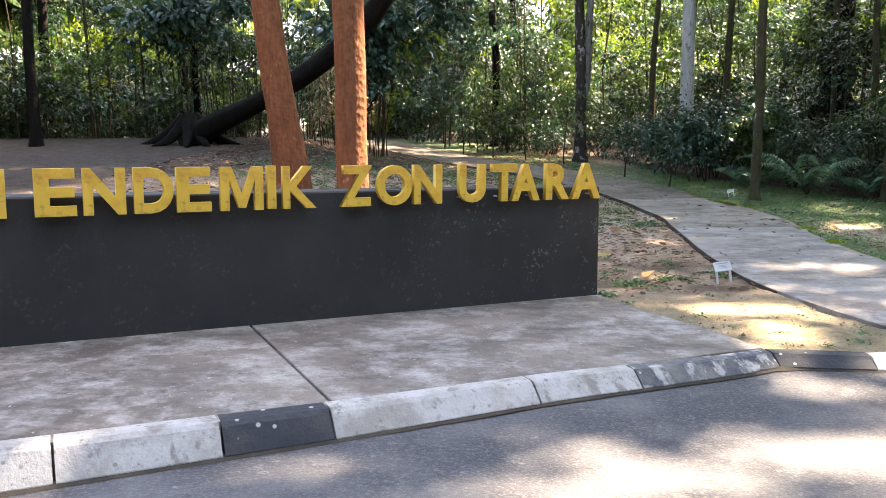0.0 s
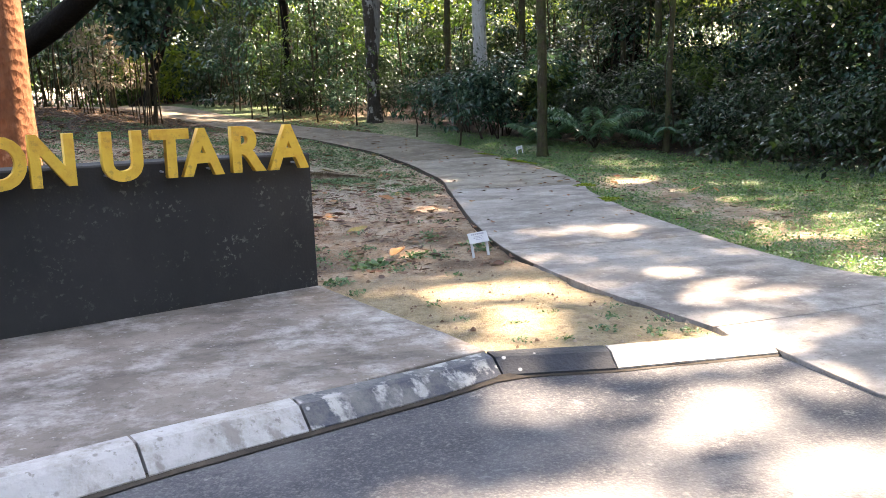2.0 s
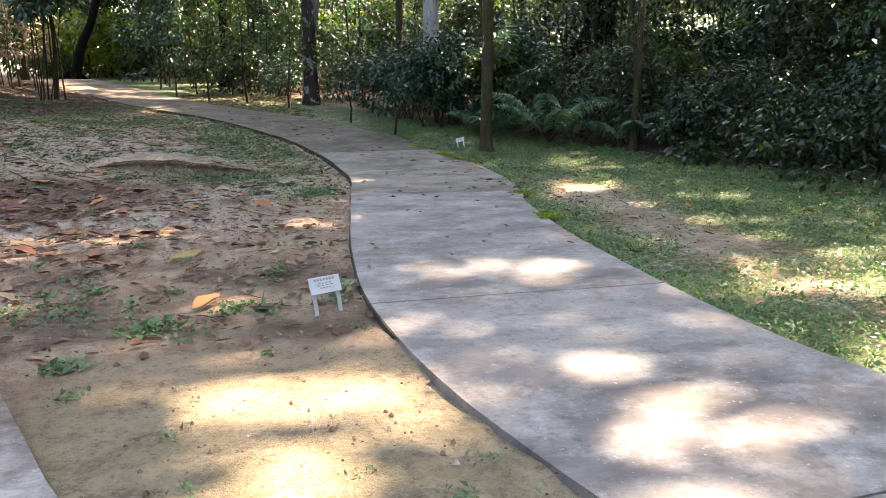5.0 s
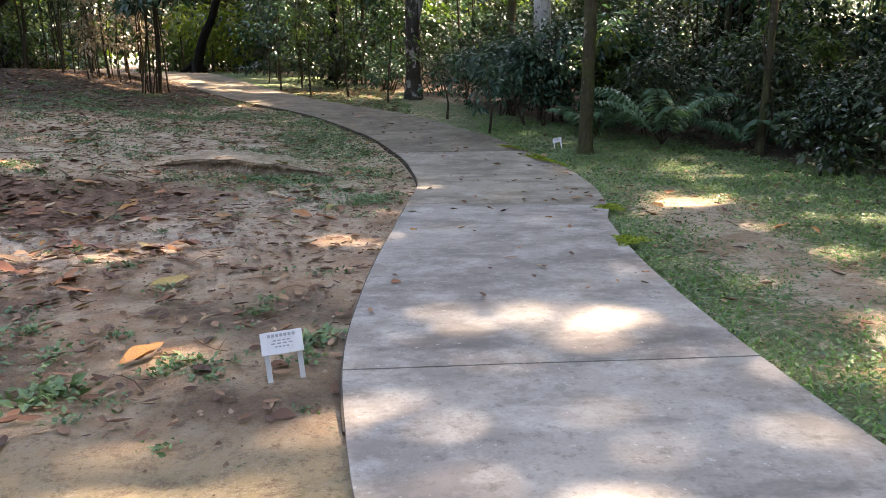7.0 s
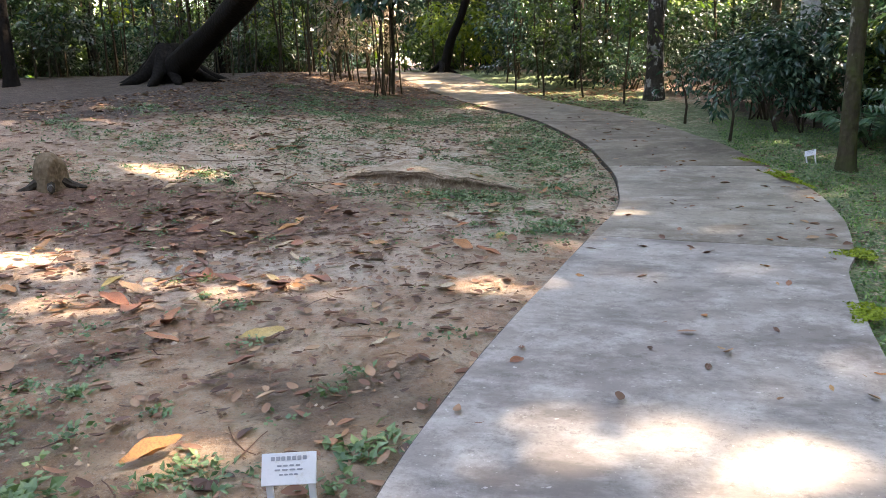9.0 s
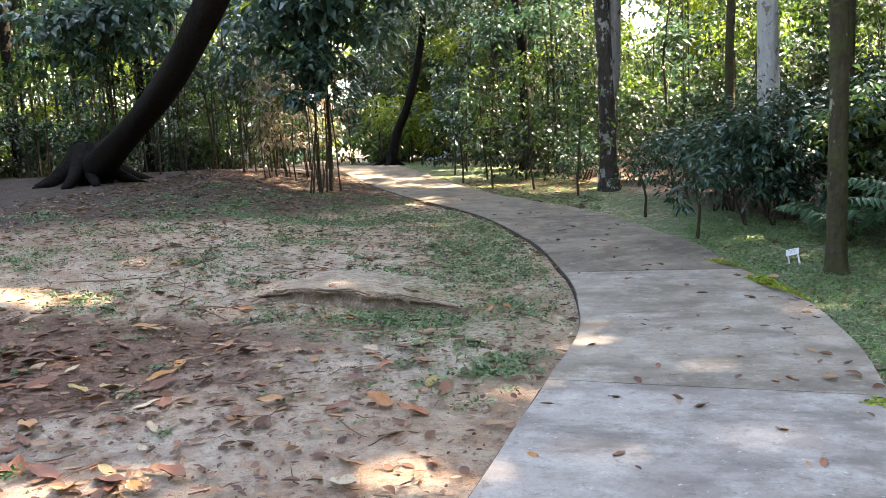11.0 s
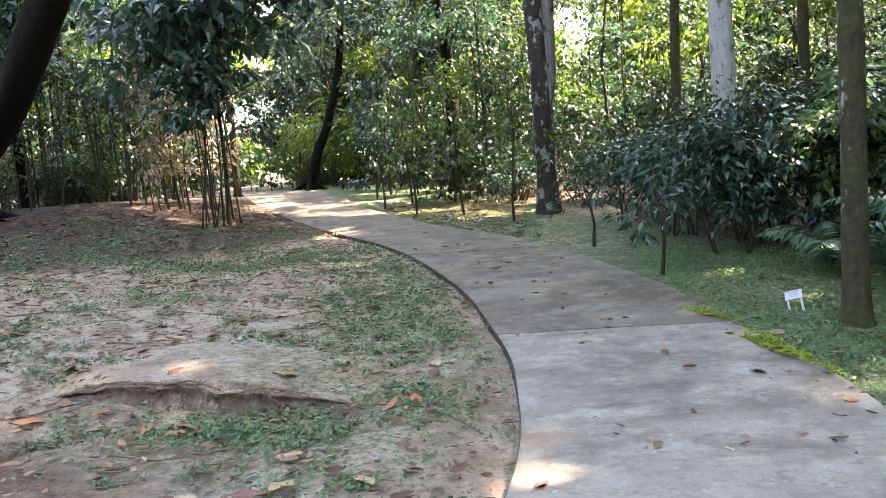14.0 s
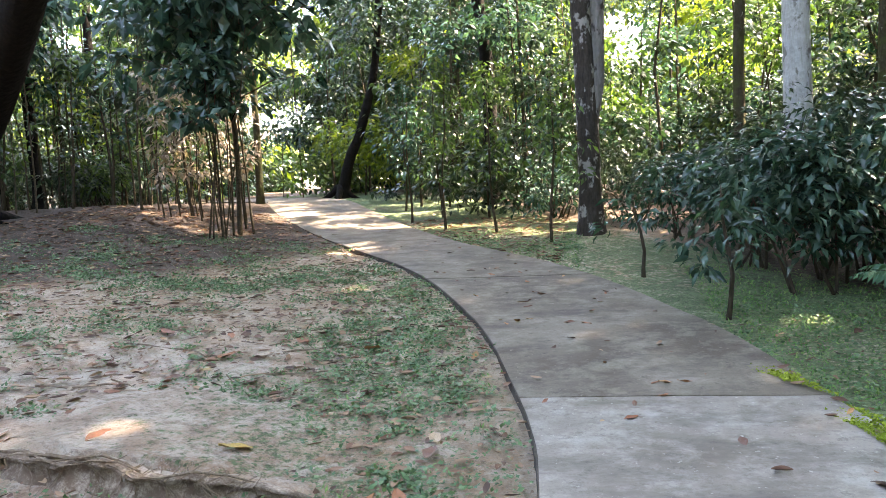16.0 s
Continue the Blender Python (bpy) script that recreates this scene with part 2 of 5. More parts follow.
M_LEAF_DRY = leaf_material("dry_pinkish_leaves", (0.17, 0.125, 0.09), (0.33, 0.26, 0.2), (0.5, 0.42, 0.35), 0.15, 0.5)
M_GRASS = leaf_material("grass_blades", (0.06, 0.17, 0.05), (0.13, 0.28, 0.08), (0.28, 0.38, 0.15), 0.35, 0.5)
M_COVER = leaf_material("creeping_weed_leaves", (0.05, 0.11, 0.05), (0.1, 0.19, 0.08), (0.19, 0.28, 0.13), 0.2, 0.5)
M_MOSS = leaf_material("bright_moss", (0.12, 0.17, 0.01), (0.2, 0.28, 0.018), (0.3, 0.36, 0.03), 0.1, 0.9)
M_LITTER = leaf_material("brown_litter", (0.055, 0.026, 0.018), (0.2, 0.088, 0.05), (0.44, 0.28, 0.17), 0.1, 0.7)


def fallen_leaf_material():
    k = Nodes("fallen_leaf", 0.6)
    col = k.ramp(k.object_random(), (0.0, (0.09, 0.04, 0.025)), (0.3, (0.2, 0.075, 0.04)), (0.5, (0.33, 0.12, 0.055)), (0.72, (0.46, 0.2, 0.06)), (0.92, (0.48, 0.38, 0.26)), (1.0, (0.42, 0.28, 0.06)))
    col = k.mix(k.ramp(k.noise(25, 4), (0.45, 0.0), (0.7, 0.6)), col, (0.09, 0.045, 0.025))
    return k.done(col, k.noise(40, 3), 0.4, 0.004)


M_FALLEN = fallen_leaf_material()
M_CLOD = leaf_material("clod_earth", (0.11, 0.062, 0.04), (0.28, 0.17, 0.11), (0.54, 0.43, 0.33), 0.0, 0.95)
k_ = Nodes("bank_earth", 0.95)
M_BANK = k_.done(k_.mix(k_.ramp(k_.noise(8, 6, 0.8), (0.42, 0.0), (0.58, 1.0)), (0.16, 0.105, 0.07), k_.mix(k_.ramp(k_.noise(40, 5, 0.8), (0.4, 0.0), (0.6, 1.0)), (0.2, 0.14, 0.1), (0.46, 0.37, 0.28))), k_.noise(30, 6, 0.8), 0.9, 0.02)
M_ROOT = bark_material("pale_root_bark", (0.13, 0.09, 0.06), (0.32, 0.24, 0.175), None, 0.6, 2.0)
M_STUMP_TOP = bark_material("weathered_end_grain", (0.11, 0.08, 0.05), (0.2, 0.15, 0.1))


# ---- shape helpers ----
def sm(a, b, v):
    u = np.clip((np.asarray(v, float) - a) / (b - a), 0, 1)
    return u * u * (3 - 2 * u)


def gz(x, y):
    """Height of the land."""
    z = -0.15 - 0.04 * sm(5, 9, y) + 0.19 * sm(15, 19.5, y) + 0.055 * np.clip(np.asarray(y, float) - 19.5, 0, 14)
    z = z + 0.2 * sm(2.6, -0.5, x) * sm(11.5, 16.5, y) * (1 - sm(17, 24, y))
    z = z + 0.65 * sm(1, -6.5, x) * sm(8, 12, y) * (1 - sm(27, 36, y))
    return z + 0.06 * (1 - sm(5.4, 8, y)) * (1 - sm(3.8, 4.2, x))


def road_z(x, y):
    return -0.125 - 0.015 * np.clip(x, -8, 8)


def paving_z(x, y):
    return 0.01 - 0.028 * x - 0.02 * (y - 4.5)


ROAD_X = [-30, -6, -1.95, -0.54, 1.2, 2.25, 3.84, 4.1, 5.5, 8, 60]
ROAD_Y = [-9.5, 1.4, 3.42, 4.04, 4.83, 5.32, 5.28, 4.3, 3.6, 3.4, 2.6]
PATH = np.array([
    (3.81, 5.2, 6.7, 5.25), (3.71, 5.75, 5.85, 5.95), (3.41, 7.0, 5.36, 6.95), (3.25, 8.6, 5.25, 8.6), (3.33, 10.2, 5.27, 10.3),
    (3.52, 11.8, 5.42, 11.9), (3.68, 13.1, 5.63, 12.8), (3.84, 14.4, 5.82, 14.3), (3.80, 15.8, 5.80, 15.7), (3.62, 17.0, 5.5, 17.0),
    (3.0, 19.4, 4.95, 19.3), (1.95, 21.95, 3.85, 21.95), (0.4, 24.4, 2.1, 24.6), (-0.9, 26.3, 0.9, 26.8), (-2.2, 28.3, -0.45, 29.5),
    (-3.5, 31, -1.8, 32.4), (-4.9, 34.5, -3.2, 35.5), (-7.0, 38.5, -5.2, 40), (-11, 42, -9.5, 44)])


def spline(rows, u):
    """A smooth curve through rows at the parameter u."""
    n = len(rows)
    i = min(int(u), n - 2)
    f = u - i
    a, b, c, d = (rows[min(max(i + k, 0), n - 1)] for k in (-1, 0, 1, 2))
    return 0.5 * (2 * b + (c - a) * f + (2 * a - 5 * b + 4 * c - d) * f * f + (3 * b - a - 3 * c + d) * f ** 3)


PATH_FINE = np.array([spline(PATH, u) for u in np.linspace(0, len(PATH) - 1, 181)])


def on_path(x, y, margin=0.0):
    left = np.interp(y, PATH_FINE[:, 1], PATH_FINE[:, 0])
    right = np.interp(y, PATH_FINE[:, 3], PATH_FINE[:, 2])
    return (x > left - margin) & (x < right + margin) & (y > 4)


def blobs(x, y, scale, seed):
    """Cheap smooth value noise from 0 to 1, on arrays."""
    x, y = np.asarray(x, float) * scale + seed * 17.3, np.asarray(y, float) * scale + seed * 5.1
    s = np.sin(x * 1.7 + np.sin(y * 1.3 + seed)) + np.sin(y * 1.9 + np.sin(x * 1.1) * 1.3) + np.sin((x + y) * 2.9 + seed) * 0.6 + np.sin((x - y) * 4.3) * 0.4
    return np.clip(0.5 + s / 5.0, 0, 1)


def grassiness(x, y):
    x, y = np.asarray(x, float), np.asarray(y, float)
    right = np.interp(y, PATH_FINE[:, 3], PATH_FINE[:, 2])
    lawn = 0.75 + 0.3 * blobs(x, y, 1.1, 1) - 0.75 * np.exp(-(((x - 6.3) / 0.55) ** 2 + ((y - 10.6) / 1.7) ** 2)) - 0.6 * np.exp(-(((x - 6.5) / 0.6) ** 2 + ((y - 13.0) / 0.8) ** 2)) - 0.4 * np.exp(-(((x - 6.3) / 0.5) ** 2 + ((y - 7.6) / 0.9) ** 2))
    lawn = lawn - 0.12 * sm(18, 21, y) - 0.8 * sm(8.8, 10.0, x + 0.45 * (y - 15))
    left = 0.06 + 0.24 * blobs(x, y, 1.4, 2) * sm(11.5, 15, y) + 0.12 * blobs(x, y, 2.2, 3)
    left = left + 0.3 * np.exp(-((x - 2.6) / 0.9) ** 2) * sm(13, 15, y) * (1 - sm(22, 25, y)) - 0.3 * sm(24, 27, y)
    left = left - 0.25 * sm(-2.5, -5, x)
    return np.where(x > right - 0.1, lawn, left)


def mesh_of(name, verts, faces):
    me = bpy.data.meshes.new(name)
    me.from_pydata(verts.tolist() if hasattr(verts, "tolist") else verts, [], faces.tolist() if hasattr(faces, "tolist") else faces)
    me.update()
    return me


def part(name, data, material, parent=None, label="", smooth=False):
    """One mesh object, from a bmesh or a mesh, under a thing or a part."""
    if isinstance(data, bmesh.types.BMesh):
        me = bpy.data.meshes.new(name)
        data.to_mesh(me)
        data.free()
    else:
        me = data
    if material and not me.materials:
        me.materials.append(material)
    if smooth:
        me.polygons.foreach_set("use_smooth", [True] * len(me.polygons))
    ob = new(name, me)
    if parent:
        ob.parent = parent
    if label:
        ob["label"] = label
    return ob


def thing(name, at, label, category, group="", kind=""):
    ob = new(name)
    ob.empty_display_size = 0.1
    ob.location = at
    return tagged(ob, label, category, group, kind)


def tube(points, radii, sides=8, rough=0.0, seed=0):
    """A tapered tube along points; rough: how uneven it is."""
    pts = [Vector(p) for p in points]
    verts, faces = [], []
    side = Vector((1, 0.13, 0.07))
    for i, p in enumerate(pts):
        d = (pts[min(i + 1, len(pts) - 1)] - pts[max(i - 1, 0)]).normalized()
        u = (side - d * side.dot(d)).normalized()
        v = d.cross(u)
        for k in range(sides):
            a = 2 * math.pi * k / sides
            r = radii[i] * (1 + rough * noise.noise(Vector((math.cos(a) * 1.6 + seed, math.sin(a) * 1.6, p.z * 1.1 + seed))))
            verts.append(p + u * math.cos(a) * r + v * math.sin(a) * r)
    for i in range(len(pts) - 1):
        for k in range(sides):
            a, b = i * sides + k, i * sides + (k + 1) % sides
            faces.append((a, b, b + sides, a + sides))
    faces.append(tuple(range(len(verts) - sides, len(verts))))
    return [tuple(v) for v in verts], faces


def joined(pieces):
    verts, faces = [], []
    for v, f in pieces:
        o = len(verts)
        verts += v
        faces += [tuple(i + o for i in q) for q in f]
    return verts, faces


def leaf_mesh(name, centers, ways, sizes, rng, ratio=0.42, full=True, fold=0.18):
    """Many leaves: centers are the stalk ends, ways the directions they point."""
    n = len(centers)
    d = ways / (np.linalg.norm(ways, axis=1, keepdims=True) + 1e-9)
    up = np.tile(np.array([[0.0, 0.0, 1.0]]), (n, 1)) + rng.normal(0, 0.45, (n, 3))
    s = np.cross(d, up)
    s /= np.linalg.norm(s, axis=1, keepdims=True) + 1e-9
    nrm = np.cross(s, d)
    L = np.asarray(sizes)[:, None]
    W = L * ratio * 0.5 * rng.uniform(0.8, 1.2, (n, 1))
    if full:
        v = np.stack([centers, centers + d * L * 0.45 + s * W + nrm * L * fold * 0.4, centers + d * L * 0.5, centers + d * L * 0.45 - s * W + nrm * L * fold * 0.4, centers + d * L * 0.97 - nrm * L * fold], 1)
        f = np.array([(0, 2, 1), (0, 3, 2), (1, 2, 4), (2, 3, 4)])
    else:
        v = np.stack([centers, centers + d * L * 0.45 + s * W, centers + d * L - nrm * L * fold, centers + d * L * 0.45 - s * W], 1)
        f = np.array([(0, 3, 1), (3, 2, 1)])
    k = v.shape[1]
    return mesh_of(name, v.reshape(-1, 3), (f[None] + (np.arange(n) * k)[:, None, None]).reshape(-1, 3))


def sprays(rng, centers, per, reach, size, droop=0.3):
    """Leaves gathered round twig ends."""
    c = np.repeat(centers, per, 0)
    n = len(c)
    out = rng.normal(0, 1, (n, 3))
    out /= np.linalg.norm(out, axis=1, keepdims=True)
    pos = c + out * reach * rng.uniform(0.1, 1, (n, 1)) * np.array([1, 1, 0.55])
    ways = out * np.array([1, 1, 0.5]) + np.array([0, 0, -droop])
    return pos, ways, size * rng.uniform(0.6, 1.25, n)


def shell(rng, n, middle, radii, inner=0.55):
    """Twig ends in the outer part of an uneven round crown."""
    v = rng.normal(0, 1, (n, 3))
    v /= np.linalg.norm(v, axis=1, keepdims=True)
    lump = 1 + 0.28 * np.sin(v[:, :1] * 5 + middle[0]) * np.cos(v[:, 1:2] * 4 + middle[1]) + 0.15 * np.sin(v[:, 2:] * 7)
    return np.array(middle) + v * np.array(radii) * rng.uniform(inner, 1, (n, 1)) * lump


# ---- ground, road, pavement, path ----
def axis_steps(lo, hi, step, far):
    mid = list(np.arange(lo, hi + 1e-6, step))
    out, d, s = [], 0.0, step
    while d < far:
        s *= 1.35
        d += s
        out.append(d)
    return np.array([lo - o for o in reversed(out)] + mid + [hi + o for o in out])


def make_ground():
    xs, ys = axis_steps(-7, 12, 0.11, 500), axis_steps(3, 30, 0.11, 500)
    X, Y = np.meshgrid(xs, ys)
    Z = gz(X, Y) - 0.03 + 0.035 * (blobs(X, Y, 2.3, 5) - 0.5) * (np.abs(Y) < 60) + 0.016 * (blobs(X, Y, 7.5, 6) - 0.5)
    ledge = np.exp(-((X - 1.55) / 0.85) ** 4) * np.clip(1 - (Y - 15.72) / 1.6, 0, 1) * (Y > 15.74 + 0.08 * np.sin(X * 2.4))
    Z = Z + 0.12 * ledge - 0.03 * np.exp(-((X - 1.6) / 0.8) ** 4 - ((Y - 15.4) / 0.2) ** 2) + 0.05 * np.exp(-((X - 1.5) / 0.3) ** 2 - ((Y - 17.6) / 0.16) ** 2)
    Z = Z - 0.3 * (Y < np.interp(X, ROAD_X, ROAD_Y) + np.where(X < 3.72, 0.13, 0.03)) - 0.14 * ((Y < 5.25 + 0.47 * (X + 2.4) + 0.75) & (X < 2.3) & (X + 0.42 * (Y - 5.5) < 2.15))
    gap = X - np.interp(Y, PATH_FINE[:, 1], PATH_FINE[:, 0])
    Z = Z - 0.022 * np.clip(1 - np.abs(gap + 0.05) / 0.25, 0, 1) * (Y > 9) * (Y < 30) - ((0.024 * (1 - sm(5.4, 8, Y)) - 0.012 * sm(6.5, 8, Y)) * sm(-0.45, -0.08, gap) + 0.06 * sm(0.0, 0.11, gap)) * (Y > 5.3) * (Y < 9)
    Z = Z - 0.06 * on_path(X, Y, -0.12) - 0.12 * ((X > 3.78) & (X < 7.6) & (Y < 5.75) & (Y > 3))
    nx, ny = len(xs), len(ys)
    i = np.arange(nx * ny).reshape(ny, nx)
    faces = np.stack([i[:-1, :-1], i[:-1, 1:], i[1:, 1:], i[1:, :-1]], -1).reshape(-1, 4)
    me = mesh_of("ground", np.stack([X, Y, Z], -1).reshape(-1, 3), faces)
    me.attributes.new("grass", "FLOAT", "POINT").data.foreach_set("value", grassiness(X, Y).ravel())
    rust = 0.97 * sm(0.18, 0.6, 1.3 * np.exp(-((X + 0.35 - 0.6 * (Y - 13.3)) / 1.8) ** 2 - ((Y - 13.3) / 1.3) ** 2) * (0.55 + 0.8 * blobs(X, Y, 2.1, 6))) + 0.5 * sm(-1.5, -4, X) * sm(9, 11, Y) * (1 - sm(19, 22, Y))
    sand = 0.9 * np.exp(-((X - 0.9 - 0.4 * (Y - 12)) / 1.9) ** 2 - ((Y - 11.9) / 0.9) ** 2) + 1.1 * np.exp(-((X - 2.0) / 1.5) ** 2 - ((Y - 13.9) / 0.75) ** 2) + 0.55 * np.exp(-((X - 0.6) / 1.6) ** 2 - ((Y - 17.2) / 1.1) ** 2)
    sand = np.clip(sand * (0.6 + 0.8 * blobs(X, Y, 1.9, 3)), 0, 0.95)
    for name, field in (("rust", np.clip(rust, 0, 0.95)), ("sand", sand)):
        me.attributes.new(name, "FLOAT", "POINT").data.foreach_set("value", field.ravel())
    humus_shade = 0.95 * sm(22.4, 24.6, Y - 1.5 * X + 1.2 * (blobs(X, Y, 1.3, 4) - 0.5)) * sm(1.4, -0.6, X) * sm(0.9, 0.1, np.exp(-((X + 0.8) / 1.3) ** 2 - ((Y - 20.8) / 0.5) ** 2))
    # terms under the forest and lawn shrubs paint shade into the floor colour
    me.attributes.new("humus_shade", "FLOAT", "POINT").data.foreach_set("value", np.clip(humus_shade + 0.62 * sm(0.45, 0.75, blobs(X, Y, 2.4, 2)) * sm(7.8, 8.4, Y) * (1 - sm(9.8, 10.6, Y)) * (X > 0.5) * (X < 3.3) + 0.95 * sm(28.5, 30.5, Y) + 0.7 * sm(24.5, 26.5, Y) * (X > 1) + 1.0 * sm(8.3, 9.3, X + 0.45 * (Y - 15)) * (Y > 8) * (X > 6) + 0.95 * sm(18.8, 20.4, Y) * sm(5.0, 5.9, X), 0, 0.95).ravel())
    clay = 0.8 * (1 - sm(13, 16, Y)) * (0.5 + 0.5 * blobs(X, Y, 0.9, 13)) * (X < 4.2)
    me.attributes.new("clay", "FLOAT", "POINT").data.foreach_set("value", clay.ravel())
    sandy = (1 - 0.75 * sm(7.3, 8.3, Y) - 0.25 * sm(9, 11, Y)) * sm(1.2, 1.8, X) * (1 - sm(3.8, 4.3, X))
    me.attributes.new("sandy", "FLOAT", "POINT").data.foreach_set("value", sandy.ravel())
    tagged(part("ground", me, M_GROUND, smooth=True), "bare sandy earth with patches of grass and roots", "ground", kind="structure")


def make_road():
    xs = np.concatenate([np.linspace(-30, -4, 14), np.linspace(-3, 9, 61), np.linspace(11, 60, 12)])
    far = np.interp(xs, ROAD_X, ROAD_Y)
    rows = np.linspace(0, 1, 24)
    X = np.repeat(xs[None], 24, 0)
    Y = -14 + (far + 14.06)[None] * rows[:, None]
    Z = road_z(X, Y) + 0.008 * (blobs(X, Y, 0.8, 8) - 0.5)
    i = np.arange(X.size).reshape(X.shape)
    faces = np.stack([i[:-1, :-1], i[:-1, 1:], i[1:, 1:], i[1:, :-1]], -1).reshape(-1, 4)
    tagged(part("road", mesh_of("road", np.stack([X, Y, Z], -1).reshape(-1, 3), faces), M_ASPHALT, smooth=True), "worn grey asphalt road dappled with sunlight", "road", kind="structure")


def prism(outline, top, depth, bevel=0.008):
    """A slab from a plan outline, with its top following top(x, y)."""
    bm = bmesh.new()
    f = bm.faces.new([bm.verts.new((x, y, top(x, y))) for x, y in outline])
    if f.normal.z < 0:
        f.normal_flip()
    r = bmesh.ops.extrude_face_region(bm, geom=[f])
    for v in [g for g in r["geom"] if isinstance(g, bmesh.types.BMVert)]:
        v.co.z -= depth
    bmesh.ops.recalc_face_normals(bm, faces=bm.faces)
    if bevel:
        tops = [e for e in bm.edges if all(abs(v.co.z - top(v.co.x, v.co.y)) < 1e-4 for v in e.verts)]
        bmesh.ops.bevel(bm, geom=tops, offset=bevel, segments=1, affect="EDGES")
    return bm


KERB_TOP = [(-6.2, 1.55), (-3.2, 2.9), (-1.95, 3.46), (-1.06, 3.87), (-0.56, 4.15), (0.04, 4.42), (0.54, 4.65), (1.1, 4.95), (1.74, 5.3), (2.26, 5.55)]


def make_paving():
    pavement = thing("pavement", (0, 5, 0), "weathered grey concrete pavement in front of the sign", "pavement", kind="structure")
    kerb = [(x - 0.02, y + 0.045) for x, y in KERB_TOP]
    right = [(-0.577, 4.19)] + kerb[5:-1] + [(2.22, 5.57), (2.07, 5.98), (1.83, 6.5), (1.45, 7.42), (1.36, 7.62), (-1.5, 6.14)]
    left = [(-6.3, 1.6)] + kerb[1:4] + [(-0.592, 4.183), (-1.516, 6.132), (-6.3, 3.7)]
    for o in (right, left):
        part("slab", prism(o, paving_z, 0.2, 0.005), M_PAVING, pavement)


def make_kerb():
    """Kerb stones with a slanted painted face, each cut at its joints."""
    kerb = thing("kerb", (0, 4.5, -0.1), "worn kerb stones painted in faded black and white", "kerb", kind="structure")
    line = np.array([(-6, 1.38), (-4.5, 2.14), (-3.2, 2.76), (-1.95, 3.4), (-1.07, 3.8), (-0.54, 4.04), (0.04, 4.33), (0.71, 4.66), (1.25, 4.88), (1.9, 5.15), (2.25, 5.33), (2.87, 5.27), (3.84, 5.27)])
    cuts = [(-6, -4.3, M_KERB_BLACK), (-4.3, -2.9, M_KERB_WHITE), (-2.9, -1.75, M_KERB_WHITE), (-1.75, -1.07, M_KERB_WHITE), (-1.07, -0.56, M_KERB_BLACK), (-0.56, 0.56, M_KERB_WHITE),
            (0.56, 1.22, M_KERB_WHITE), (1.22, 2.25, M_KERB_MIXED), (2.25, 2.87, M_KERB_BLACK), (2.87, 3.84, M_KERB_WHITE)]
    for a, b, mat in cuts:
        xs = np.linspace(a + 0.006, b - 0.006, 7)
        verts, faces = [], []
        for x in xs:
            y = np.interp(x, line[:, 0], line[:, 1])
            dy = (np.interp(x + 0.12, line[:, 0], line[:, 1]) - np.interp(x - 0.12, line[:, 0], line[:, 1])) / 6
            t = Vector((0.04, dy, 0)).normalized()
            n = Vector((-t.y, t.x, 0))
            zr, zt = float(road_z(x, y)), float(paving_z(x, y + 0.1)) + 0.004
            w = 0.008 * noise.noise(Vector((x * 6, 0, 0)))
            for off, z in ((0.0, zr - 0.1), (0.0, zr + 0.022), (0.075 + w, zt - 0.022), (0.1 + w, zt - 0.003), (0.135, zt), (0.2, zt), (0.2, zr - 0.1)):
                verts.append((x + n.x * off, y + n.y * off, z))
        for i in range(6):
            for k in range(6):
                p = i * 7 + k
                faces.append((p, p + 7, p + 8, p + 1))
        faces += [tuple(range(7)), tuple(range(42, 49))[::-1]]
        part("kerb_stone", mesh_of("kerb_stone", verts, faces), mat, kerb)
    verts, faces = [], []
    for x in np.linspace(-6, 3.86, 60):
        y, z = float(np.interp(x, line[:, 0], line[:, 1])), float(road_z(x, 0))
        w = 0.016 + 0.012 * noise.noise(Vector((x * 3, 1, 0)))
        verts += [(x + 0.02, y - w, z + 0.004), (x, y + 0.02, z + 0.026)]
    for i in range(59):
        faces.append((2 * i, 2 * i + 2, 2 * i + 3, 2 * i + 1))
    part("mortar_fillet", mesh_of("mortar_fillet", verts, faces), M_JOINT_AND_SHADOW, kerb, "dark dirty mortar at the foot of the kerb")


